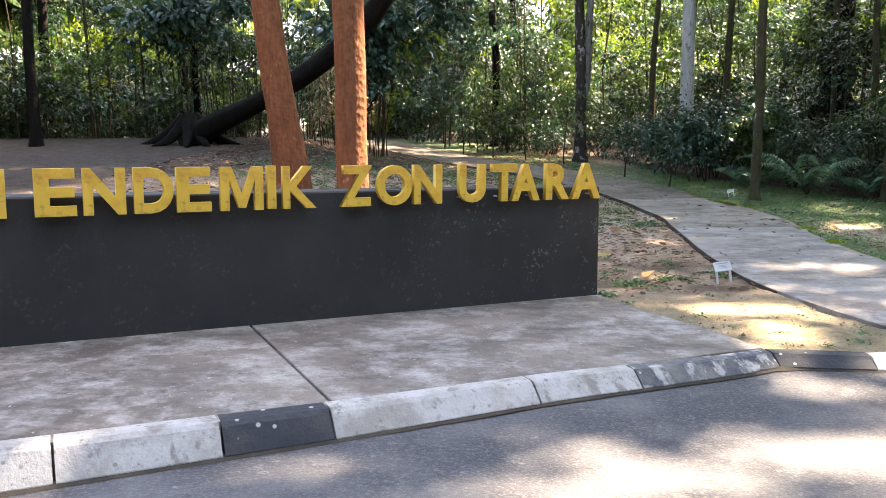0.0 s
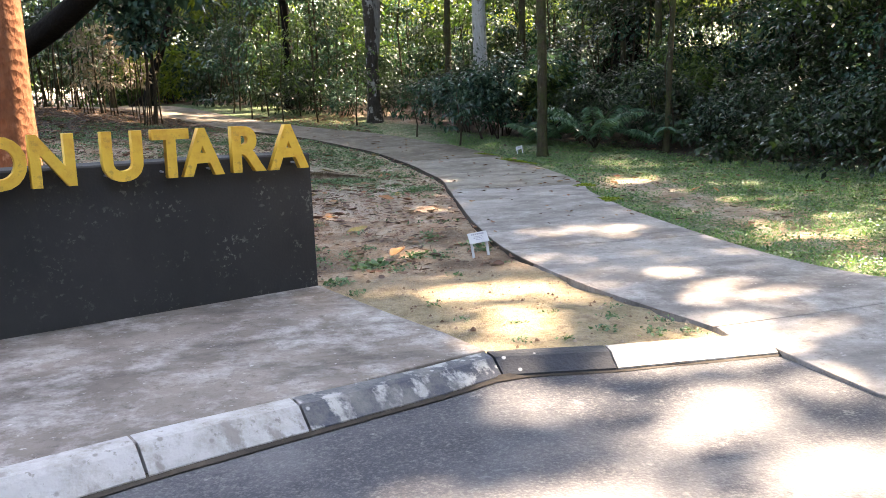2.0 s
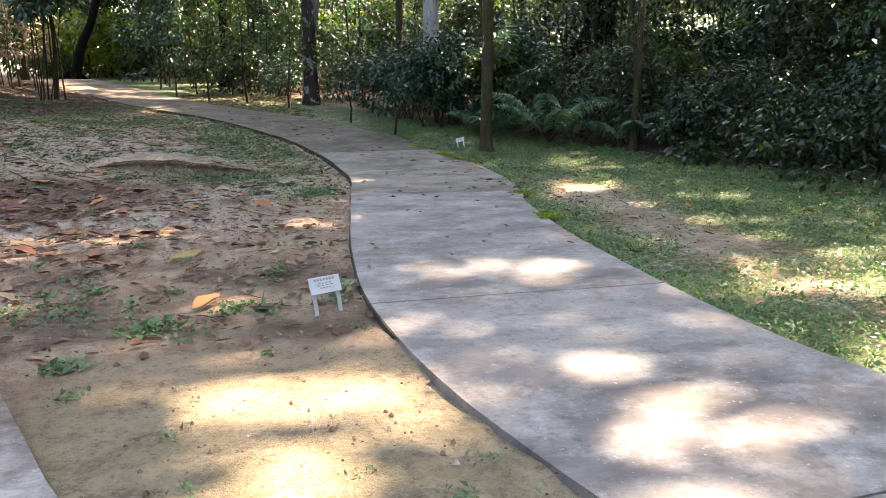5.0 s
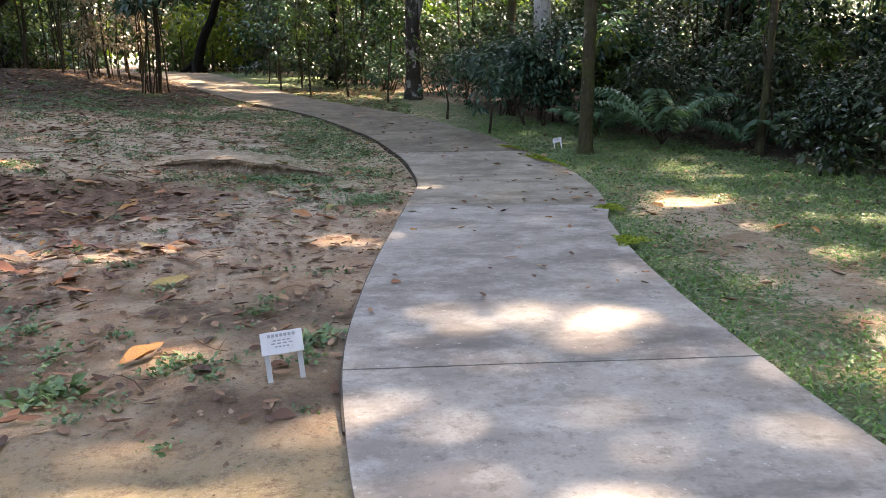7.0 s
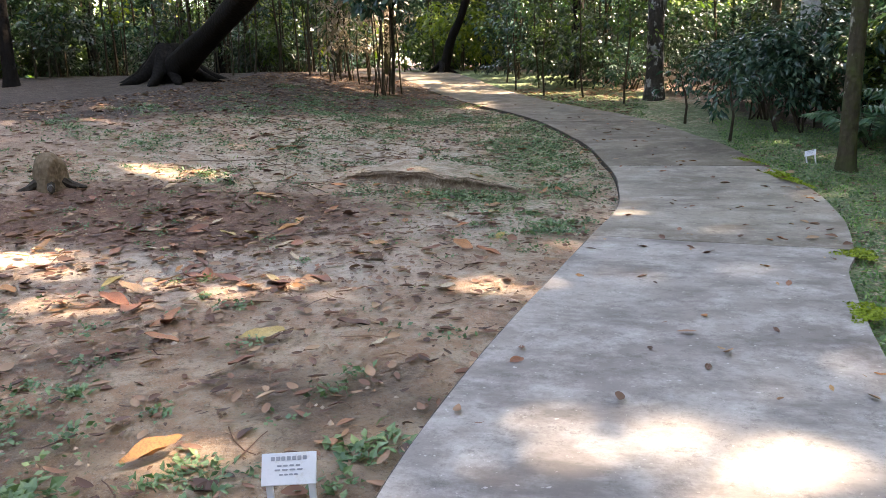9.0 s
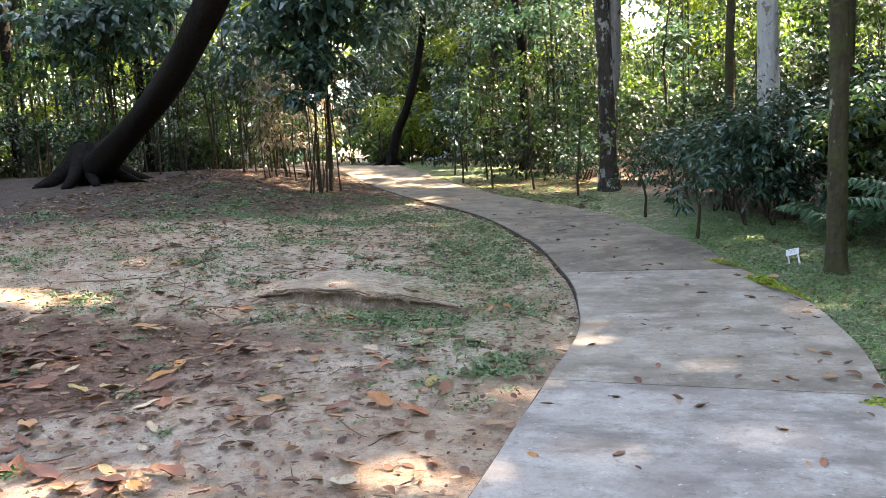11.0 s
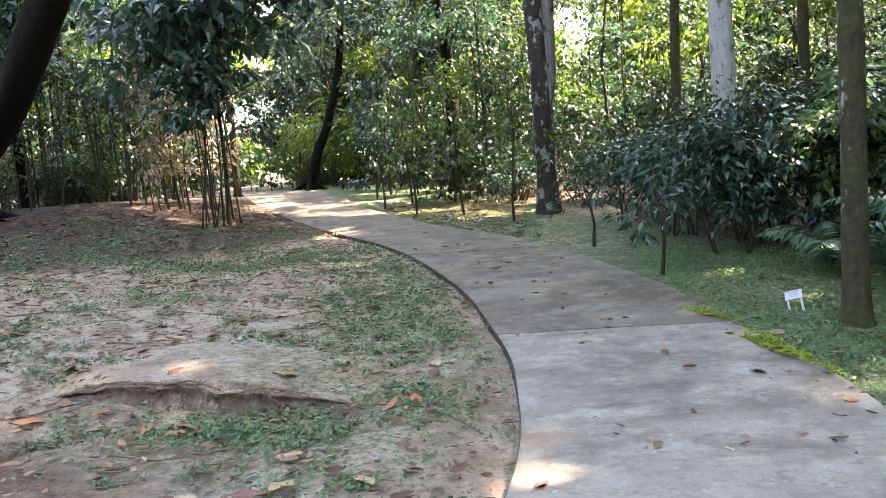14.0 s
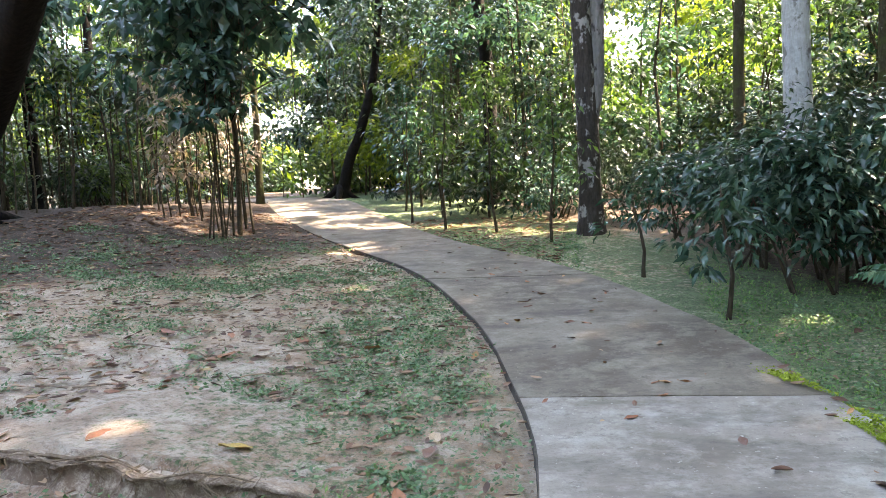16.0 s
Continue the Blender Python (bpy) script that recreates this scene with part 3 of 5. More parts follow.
def make_path():
    """The concrete footpath, slab by slab between its joints."""
    footpath = thing("footpath", (4.5, 8, -0.18), "grey concrete footpath curving between trees with fallen leaves", "footpath", kind="structure")
    joints = [1.0, 3.0, 6.0, 9.0, 10.8, 12.2, 13.8, 15.5, 18.0]
    for a, b in zip(joints, joints[1:]):
        us = np.linspace(a + 0.0045, b - 0.0045, 20)
        verts, faces = [], []
        for u in us:
            lx, ly, rx, ry = spline(PATH, u)
            for k in range(9):
                f = k / 8
                wob = 0.012 * noise.noise(Vector((u * 2, k * 1.3, 0))) if k in (0, 8) else 0
                x, y = lx + (rx - lx) * f + wob, ly + (ry - ly) * f
                zz = float(gz(max(x, 4.3) if y < 9 else x if x > 3 else max(x, lx + 0.5), y)) + 0.014 + 0.005 * noise.noise(Vector((x, y, 0)))
                verts.append((x, y, zz))
        n = len(verts)
        verts += [(x, y, z - 0.12) for x, y, z in verts]
        for i in range(19):
            for k in range(8):
                p = i * 9 + k
                faces.append((p, p + 1, p + 10, p + 9))
            p, q = i * 9, i * 9 + 8
            faces += [(p, p + 9, p + 9 + n, p + n), (q + 9, q, q + n, q + 9 + n)]
        for p in range(8):
            q = 19 * 9 + p
            faces += [(p + 1, p, p + n, p + 1 + n), (q, q + 1, q + 1 + n, q + n)]
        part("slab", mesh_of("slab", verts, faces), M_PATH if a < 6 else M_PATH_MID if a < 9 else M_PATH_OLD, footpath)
    # thin dark strip: the shadow line at the slab edge, put in as colour
    verts, faces = [], []
    us = np.linspace(2.6, 14.0, 150)
    for i, u in enumerate(us):
        lx, ly, rx, ry = spline(PATH, u)
        d = Vector((lx - rx, ly - ry)).normalized()
        z = float(gz(max(lx, 4.3) if ly < 9 else lx if lx > 3 else lx + 0.5, ly)) + 0.008 + 0.006 * noise.noise(Vector((u * 6, 2, 0)))
        w = 0.009 + 0.006 * noise.noise(Vector((u * 9, 5, 0)))
        for o, dz in ((-0.01, 0), (w, 0), (w + 0.01, -0.15)):
            verts.append((lx + d.x * o, ly + d.y * o, z + dz))
    for i in range(149):
        faces += [(3 * i, 3 * i + 1, 3 * i + 4, 3 * i + 3), (3 * i + 1, 3 * i + 2, 3 * i + 5, 3 * i + 4)]
    part("edging", mesh_of("edging", verts, faces), M_JOINT_AND_SHADOW, footpath, "thin dark strip standing in for the shadow line along the path edge")
    apron = [(3.72, 5.6), (3.77, 5.42), (3.845, 5.3), (3.85, 5.2), (3.88, 4.95), (3.93, 4.6), (4.12, 4.25), (4.7, 3.85), (5.6, 3.55), (8, 3.35), (8, 4.9), (6.7, 5.25), (5.87, 5.93), (3.725, 5.74)]
    part("slab", prism(apron, lambda x, y: -0.138 - 0.0215 * (5.75 - y), 0.15, 0.004), M_PATH, footpath)
    far = thing("far_footpath", (-14, 27, 0.7), "pale concrete path beyond the trees", "footpath", kind="structure")
    verts, faces = [], []
    for x in np.linspace(-30, -9.5, 16):
        for o in (-0.55, 0.55):
            y = 30 + 0.25 * (x + 13) + o
            verts.append((x, y, float(gz(x, y)) + 0.02))
    for i in range(15):
        faces.append((2 * i, 2 * i + 2, 2 * i + 3, 2 * i + 1))
    bm = bmesh.new()
    bm.from_mesh(mesh_of("far", verts, faces))
    r = bmesh.ops.extrude_face_region(bm, geom=list(bm.faces))
    for v in [g for g in r["geom"] if isinstance(g, bmesh.types.BMVert)]:
        v.co.z -= 0.15
    bmesh.ops.recalc_face_normals(bm, faces=bm.faces)
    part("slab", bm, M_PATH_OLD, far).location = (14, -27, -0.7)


# parts of the setting keep world coordinates
def settle(parent):
    for o in parent.children:
        o.matrix_parent_inverse = Matrix.Translation(parent.location).inverted()


make_ground()
make_road()
make_paving()
make_kerb()
make_path()

# ---- sign wall ----
WALL_AT = Vector((1.42, 7.47, 0))
WALL_DIR = Vector((0.888, 0.459, 0)).normalized()
WALL_IN = Vector((-WALL_DIR.y, WALL_DIR.x, 0))


def wall_point(s, off, z):
    return WALL_AT + WALL_DIR * s + WALL_IN * off + Vector((0, 0, z))


def letter_mesh(ch, width, height, depth):
    cu = bpy.data.curves.new("letter", "FONT")
    cu.body, cu.extrude, cu.offset, cu.bevel_depth, cu.resolution_u = ch, 0.08, 0.006 if ch == "M" else 0.016 if ch == "K" else 0.032, 0.004, 5
    tmp = new("letter_source", cu)
    me = bpy.data.meshes.new_from_object(tmp.evaluated_get(bpy.context.evaluated_depsgraph_get()))
    bpy.data.objects.remove(tmp)
    co = np.empty(len(me.vertices) * 3)
    me.vertices.foreach_get("co", co)
    co = co.reshape(-1, 3)
    lo, hi = co.min(0), co.max(0)
    me.vertices.foreach_set("co", ((co - lo) / (hi - lo) * np.array([width, height, depth])).ravel())
    me.update()
    me.materials.clear()
    return me


def letter_m(width, height, depth):
    """A bold M with clean inner corners."""
    outline = [(0, 0), (0.2, 0), (0.2, 0.7), (0.42, 0.06), (0.58, 0.06), (0.8, 0.7), (0.8, 0), (1, 0), (1, 1), (0.74, 1), (0.5, 0.34), (0.26, 1), (0, 1)]
    bm = bmesh.new()
    f = bm.faces.new([bm.verts.new((x * width, y * height, 0)) for x, y in outline])
    r = bmesh.ops.extrude_face_region(bm, geom=[f])
    for v in [g for g in r["geom"] if isinstance(g, bmesh.types.BMVert)]:
        v.co.z += depth
    bmesh.ops.recalc_face_normals(bm, faces=bm.faces)
    bmesh.ops.triangulate(bm, faces=list(bm.faces))
    me = bpy.data.meshes.new("letter")
    bm.to_mesh(me)
    bm.free()
    return me


def make_sign():
    sign = thing("sign_wall", WALL_AT, "low charcoal-painted sign wall with raised yellow capital letters", "sign wall")
    n = 49
    verts, faces, lichen = [], [], []
    for i in range(n):
        s = -6.6 + 6.6 * i / (n - 1)
        base, top = -0.14 - 0.035 * s, 0.912 - 0.03 * s
        for off, z in ((0, base - 0.1), (0, base + 0.25), (0, (base + top) / 2), (0, top - 0.2), (0, top - 0.012), (0.012, top), (0.288, top), (0.3, top - 0.012), (0.3, base - 0.1)):
            verts.append(tuple(wall_point(s, off, z)))
            lichen.append(float((0.25 + 0.75 * sm(-2.6, -0.3, s)) * (1 if z < top - 0.15 else 0.3)))
    for i in range(n - 1):
        for k in range(8):
            p = i * 9 + k
            faces.append((p, p + 9, p + 10, p + 1))
    faces += [tuple(range(9)), tuple(range((n - 1) * 9, n * 9))[::-1]]
    me = mesh_of("wall_body", verts, faces)
    me.attributes.new("lichen", "FLOAT", "POINT").data.foreach_set("value", lichen)
    bm = bmesh.new()
    bm.from_mesh(me)
    bmesh.ops.recalc_face_normals(bm, faces=bm.faces)
    bm.to_mesh(me)
    bm.free()
    part("wall_body", me, M_WALL, sign)
    rows = [("N", -4.975, -4.69), ("E", -4.53, -4.28), ("N", -4.24, -3.975), ("D", -3.925, -3.665), ("E", -3.646, -3.41), ("M", -3.346, -3.04), ("I", -3.009, -2.945), ("K", -2.895, -2.64),
            ("Z", -2.445, -2.19), ("O", -2.15, -1.848), ("N", -1.834, -1.583), ("U", -1.427, -1.177), ("T", -1.116, -0.873), ("A", -0.925, -0.64), ("R", -0.578, -0.33), ("A", -0.304, 0.008)]
    shift = (Vector((1.39, 7.38, 0)) - WALL_AT).dot(WALL_DIR)
    for ch, a, b in rows:
        a, b = a + shift, b + shift
        z = 0.822 - 0.0235 * b
        ob = part("letter_" + ch, letter_m(b - a, 0.312, 0.05) if ch == "M" else letter_mesh(ch, b - a, 0.312, 0.05), M_YELLOW, sign, "yellow raised letter " + ch)
        ob.matrix_basis = Matrix.Translation(wall_point(a, -0.042, z)) @ Matrix(((WALL_DIR.x, 0, -WALL_IN.x, 0), (WALL_DIR.y, 0, -WALL_IN.y, 0), (0, 1, 0, 0), (0, 0, 0, 1))) @ pose(0, 0, -0.05 + 0.055, 0, 0, -1.35)
        for s in (0.3, 0.7):
            pin = bmesh.new()
            bmesh.ops.create_cone(pin, cap_ends=True, segments=6, radius1=0.007, radius2=0.007, depth=0.05)
            q = part("pin", pin, M_INK, ob)
            q.matrix_basis = pose((b - a) * (0.12 if ch in "NMUKER" else s), 0.04, -0.02)
            if ch in "TI":
                break
    settle(sign)


make_sign()


# ---- trees ----
TREES = []


def tree(x, y, label, bark, points, radii, sides=14, rough=0.12, roots=0, name="tree"):
    """A tall tree: a trunk through points above its foot, root flares, and later a crown far overhead."""
    z = float(gz(x, y)) - 0.05
    t = thing(name, (x, y, z), label, "tree", "tall forest trees")
    pts = [np.array(p, float) for p in points]
    us = np.linspace(0, len(pts) - 1, 6 * (len(pts) - 1) + 1)
    fine = [tuple(spline(np.array(pts), u)) for u in us]
    rad = [float(np.interp(u, range(len(pts)), radii)) for u in us]
    part("trunk", mesh_of("trunk", *tube(fine, rad, sides, rough, x)), bark, t, smooth=True)
    rng = np.random.default_rng(int(abs(x * 100) + y))
    for k in range(roots):
        a = 2 * math.pi * k / roots + rng.uniform(-0.3, 0.3)
        ln = radii[0] * rng.uniform(2.0, 4.0)
        ps = [(math.cos(a) * ln * f * 1.0, math.sin(a) * ln * f, (1 - f) ** 2 * radii[0] * 1.8 - 0.02 * f) for f in (0.05, 0.3, 0.55, 0.8, 1.0)]
        part("root", mesh_of("root", *tube(ps, [radii[0] * 0.5, radii[0] * 0.42, radii[0] * 0.3, radii[0] * 0.2, 0.02], 7, 0.2, k)), bark, t, smooth=True)
    TREES.append((t, pts[-1] + np.array((x, y, z)), bark))
    return t


tree(-1.0, 9.14, "reddish-brown straight tree trunk behind the sign wall", M_BARK_RED, [(0, 0, 0), (0, 0, 0.4), (0.01, 0, 2), (0.02, 0, 4), (0.1, 0, 9)], [0.27, 0.185, 0.17, 0.165, 0.13], 18, 0.1, 5)
tree(-2.17, 11.5, "reddish-brown leaning tree trunk behind the sign wall", M_BARK_RED, [(0.12, 0, 0), (0.1, 0, 0.5), (0, 0, 1.5), (-0.2, 0, 3.2), (-0.7, 0, 9)], [0.38, 0.27, 0.22, 0.19, 0.14], 18, 0.12, 5)
tree(-7.55, 25.1, "dark leaning tree with spreading roots and a curved trunk", M_BARK_SHADE_DARK, [(0, 0, 0), (0.65, -0.4, 0.5), (2.4, -1.9, 1.15), (4.1, -3.4, 1.9), (5.25, -4.4, 2.6), (6.2, -5.1, 3.5), (7.0, -5.8, 5.2), (7.8, -6.4, 9)],
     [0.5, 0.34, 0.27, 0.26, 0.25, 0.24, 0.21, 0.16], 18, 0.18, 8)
tree(6.39, 16.85, "slender mossy tree trunk beside the footpath", M_BARK_MOSS, [(0, 0, 0), (0.0, 0, 0.35), (0.02, 0, 2), (0.0, 0, 4.5), (0.1, 0, 10)], [0.15, 0.1, 0.092, 0.09, 0.07], 14, 0.1)
tree(4.2, 25.2, "dark blotched double-stemmed tree trunk", M_BARK_MIX, [(0, 0, 0), (0, 0, 0.6), (0.0, 0, 2.3), (-0.08, 0, 4.5), (-0.2, 0, 10)], [0.26, 0.19, 0.17, 0.15, 0.12], 14, 0.12)
part("stem", mesh_of("stem", *tube([(0.05, 0, 1.6), (0.16, 0.02, 2.4), (0.24, 0.03, 4.5), (0.4, 0, 9)], [0.08, 0.12, 0.11, 0.08], 10, 0.1, 3)), M_BARK_GREY, TREES[-1][0], "pale second stem", True)
tree(7.15, 24.4, "pale grey-white straight tree trunk behind bushes", M_BARK_PALE, [(0, 0, 0), (0, 0, 1), (0.0, 0, 3), (-0.05, 0, 10)], [0.28, 0.2, 0.19, 0.15], 14, 0.08)
tree(8.85, 16.5, "thin vine-wrapped tree at the edge of the lawn", M_BARK_MOSS, [(0, 0, 0), (0.02, 0, 0.5), (0.06, 0, 2), (0.14, 0, 4), (0.3, 0, 9)], [0.08, 0.055, 0.05, 0.048, 0.035], 10, 0.1)
part("vine", mesh_of("vine", *tube([(0.05 + 0.1 * math.sin(k * 0.9) - 0.1 * (k > 7), 0.08 * math.cos(k * 0.9), k * 0.28) for k in range(18)], [0.014] * 18, 5, 0.2)), M_STEM, TREES[-1][0], "pale twisting vine", True)
tree(14.3, 30.5, "massive dark buttressed tree trunk deep in the forest", M_BARK_SHADE_DARK, [(0, 0, 0), (0, 0, 0.8), (0, 0, 2.2), (0, 0, 5), (0.2, 0, 11)], [0.95, 0.65, 0.52, 0.47, 0.4], 16, 0.2, 5)
tree(-3.7, 38.0, "dark leaning forked tree at the bend of the path", M_BARK_SHADE_DARK, [(0, 0, 0), (0.1, 0, 0.4), (0.4, 0, 1.4), (0.85, 0, 2.4), (1.5, 0, 5), (2.0, 0, 11)], [0.27, 0.19, 0.165, 0.15, 0.12, 0.09], 12, 0.2, 4)
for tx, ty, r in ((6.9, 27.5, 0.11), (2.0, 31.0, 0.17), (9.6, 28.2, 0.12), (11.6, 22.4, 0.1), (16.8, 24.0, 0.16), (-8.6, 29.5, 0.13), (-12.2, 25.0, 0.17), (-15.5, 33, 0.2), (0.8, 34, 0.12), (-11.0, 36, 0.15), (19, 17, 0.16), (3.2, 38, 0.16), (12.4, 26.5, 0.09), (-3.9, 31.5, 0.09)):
    tree(tx, ty, "straight dark forest tree trunk in the undergrowth", M_BARK_SHADE_DARK if r > 0.12 else M_BARK_MOSS, [(0, 0, 0), (0.02, 0, 0.6), (0.05 * math.sin(tx), 0, 3), (0.2 * math.sin(tx * 2), 0, 6), (0.3 * math.sin(tx), 0.2, 11)], [r * 1.5, r, r * 0.92, r * 0.85, r * 0.6], 10, 0.12)

# ---- canopy: unseen leaves high overhead that cast the shade, with gaps aimed at chosen sun patches ----
GAPS = np.array([
    (4.66, 9.36, 0.32, 0.2), (3.6, 8.08, 0.15, 0.04), (4.05, 7.2, 0.18, 0.05), (4.35, 6.5, 0.26, 0.06), (3.85, 5.85, 0.36, 0.1), (2.65, 7.3, 0.36, 0.28),
    (2.7, 6.35, 0.42, 0.12), (2.4, 5.85, 0.3, 0.12), (3.15, 7.2, 0.25, 0.08), (1.3, 11.4, 0.75, 0.2), (-0.53, 11.61, 0.55, 0.3), (0.5, 10.75, 0.5, 0.12), (3.25, 11.75, 0.3, 0.08), (6.65, 13.2, 0.3, 0.4), (6.0, 7.0, 0.3, 0.45), (6.6, 8.6, 0.4, 0.25), (-1.6, 14.9, 0.8, 0.2),
    (4.0, 14.3, 0.24, 0.16), (4.6, 14.84, 0.2, 0.02), (0.4, 24.1, 0.5, 0.25), (-0.4, 28.2, 1.1, 0.4), (3.3, 25.6, 0.9, 0.25), (0.9, 3.7, 0.4, 0.22), (2.1, 3.95, 0.6, 0.3),
    (3.1, 4.7, 0.3, 0.25), (3.4, 4.1, 0.35, 0.3), (-2.5, 27.4, 0.8, 0.4), (3.45, 5.45, 0.4, 0.1),
    (-2.0, 8.43, 1.6, 1.25), (6.1, 19.25, 0.5, 0.35), (-4.4, 26.2, 1.2, 0.6), (-3.0, 25.2, 0.7, 0.15), (-6.2, 27.6, 0.9, 0.5), (-2.6, 28.6, 0.9, 0.4), (9.8, 12.4, 0.6, 0.5), (10.3, 14.8, 0.5, 0.45), (11.6, 11.4, 0.6, 0.6), (11.8, 9.6, 0.6, 0.6)])


def make_canopy():
    rng = np.random.default_rng(11)
    n = 140000
    g = np.stack([rng.uniform(-18, 14, n), rng.uniform(-12, 44, n)], 1)
    gx, gy = g[:, 0], g[:, 1]
    want = np.ones(n)
    want *= np.where((gx < -6.5) & (gy < 10), 0.0, 1.0)
    want *= np.where((gx > -1.5) & (gy > 26.5), 0.15, 1.0) * np.where(gy > 28, 0.4, 1.0)
    want *= np.where((gx > 8.5) & (gy < 8), 0.7, 1.0) * np.where((gx > 5.8) & (gy > 6) & (gy < 16), 0.7, 1.0)
    on_road = gy < np.interp(gx, ROAD_X, ROAD_Y)
    want *= np.where(on_road, np.where(blobs(gx, gy, 2.6, 4) > 0.56, 0.22, 1.0), 1.0)
    keep = rng.uniform(0, 1, n) < want
    for x, y, a, b in GAPS:
        keep &= ((gx - x) / (a + 0.17)) ** 2 + ((gy - y) / (b + 0.17)) ** 2 > np.where(rng.uniform(0, 1, n) < 0.05, 0.0, rng.uniform(0.2, 1.6, n))
    g = g[keep]
    # extra unseen leaves thicken the shade over these stretches of ground
    dense = np.concatenate([np.stack([rng.uniform(x0, x1, m), rng.uniform(y0, y1, m)], 1) for x0, x1, y0, y1, m in
                            ((-4, 7, 9.5, 24, 9000), (-6, 2.2, 4.2, 7.6, 3500), (8.2, 15, 15, 25, 5000), (-13, -6.5, 17, 30, 7000), (-6.5, -1, 19, 24.8, 3500))])
    far_off = np.ones(len(dense), bool)
    for x, y, a, b in GAPS:
        far_off &= ((dense[:, 0] - x) / (a + 0.17)) ** 2 + ((dense[:, 1] - y) / (b + 0.17)) ** 2 > 1.05
    g = np.concatenate([g, dense[far_off]])
    n = len(g)
    h = rng.uniform(15, 20, n)
    k = 1 / math.tan(radians(SUN_EL))
    c = np.stack([g[:, 0] + h * k * math.sin(radians(SUN_AZ)), g[:, 1] + h * k * math.cos(radians(SUN_AZ)), h], 1)
    ways = rng.normal(0, 1, (n, 3)) * np.array([1, 1, 0.35])
    tops = np.array([t[1] for t in TREES])
    owner = np.argmin(((c[:, None, :2] - tops[None, :, :2]) ** 2).sum(-1), 1)
    for i, (t, top, bark) in enumerate(TREES):
        m = owner == i
        if m.sum() < 20:
            continue
        me = leaf_mesh("crown", c[m] - np.array(t.location), ways[m], rng.uniform(0.3, 0.52, m.sum()), rng, 0.62, False)
        part("crown", me, M_LEAF_MID, t, "unseen leafy crown high overhead, laid out to cast dappled shade")
        ends = c[m][rng.choice(m.sum(), 5)]
        base = top - np.array(t.location)
        for e in ends:
            e = e - np.array(t.location)
            mid = (base + e) / 2 + np.array([0, 0, 0.5])
            part("limb", mesh_of("limb", *tube([tuple(base - np.array([0, 0, 0.4])), tuple(mid), tuple(e)], [0.09, 0.06, 0.015], 6)), bark, t)


make_canopy()


# ---- undergrowth ----
def bush(x, y, width, height, leaves, size, mat, label, ratio=0.4, stems=7, name="bush", droop=0.35, low=0.15, group="shrubs along the lawn"):
    rng = np.random.default_rng(int(abs(x) * 131 + abs(y) * 977))
    z = float(gz(x, y)) - 0.06
    t = thing(name, (x, y, z), label, "bush", group)
    mid = (0, 0, height * (0.5 + low / 2))
    ends = shell(rng, max(14, leaves // 16), mid, (width / 2, width / 2, height * (0.5 - low / 2)), 0.35)
    pos, ways, sz = sprays(rng, ends, 16, 0.3 * min(1.4, width / 1.8), size, droop)
    ok = pos[:, 2] > 0.05
    pieces = []
    for k in range(stems):
        e = ends[rng.integers(len(ends))]
        a = rng.uniform(0, 6.28)
        foot = np.array((math.cos(a) * 0.12 * width, math.sin(a) * 0.12 * width, 0))
        pieces.append(tube([tuple(foot), tuple(foot * 1.2 + (e - foot) * np.array([0.35, 0.35, 0.5])), tuple(e)], [0.013 + 0.004 * height, 0.012, 0.005], 5))
    for pc in pieces:
        part("stem", mesh_of("stem", *pc), M_STEM, t)
    part("foliage", leaf_mesh("foliage", pos[ok], ways[ok], sz[ok], rng, ratio), mat, t)
    return t


def sapling(x, y, height, radius, leaves, size, mat, label, spread=0.6, start=0.45, lean=(0, 0), group="thin saplings", ratio=0.38):
    rng = np.random.default_rng(int(abs(x) * 313 + abs(y) * 571))
    z = float(gz(x, y)) - 0.06
    t = thing("sapling", (x, y, z), label, "sapling", group)
    pts = [(lean[0] * f + 0.03 * math.sin(f * 7 + x), lean[1] * f + 0.03 * math.cos(f * 5 + y), height * f) for f in (0, 0.15, 0.35, 0.6, 0.85, 1)]
    part("trunk", mesh_of("trunk", *tube(pts, [radius * 1.25, radius, radius * 0.9, radius * 0.75, radius * 0.5, 0.005], 6, 0.1, x)), M_STEM, t, smooth=True)
    if leaves:
        k = max(6, leaves // 9)
        f = rng.uniform(start, 1.02, k)
        a = rng.uniform(0, 6.28, k)
        r = spread * rng.uniform(0.1, 1, k) * (1.2 - 0.6 * f)
        ends = np.stack([lean[0] * f + np.cos(a) * r, lean[1] * f + np.sin(a) * r, height * f], 1)
        pos, ways, sz = sprays(rng, ends, 9, 0.22, size, 0.5)
        part("foliage", leaf_mesh("foliage", pos, ways, sz, rng, ratio), mat, t)
    return t


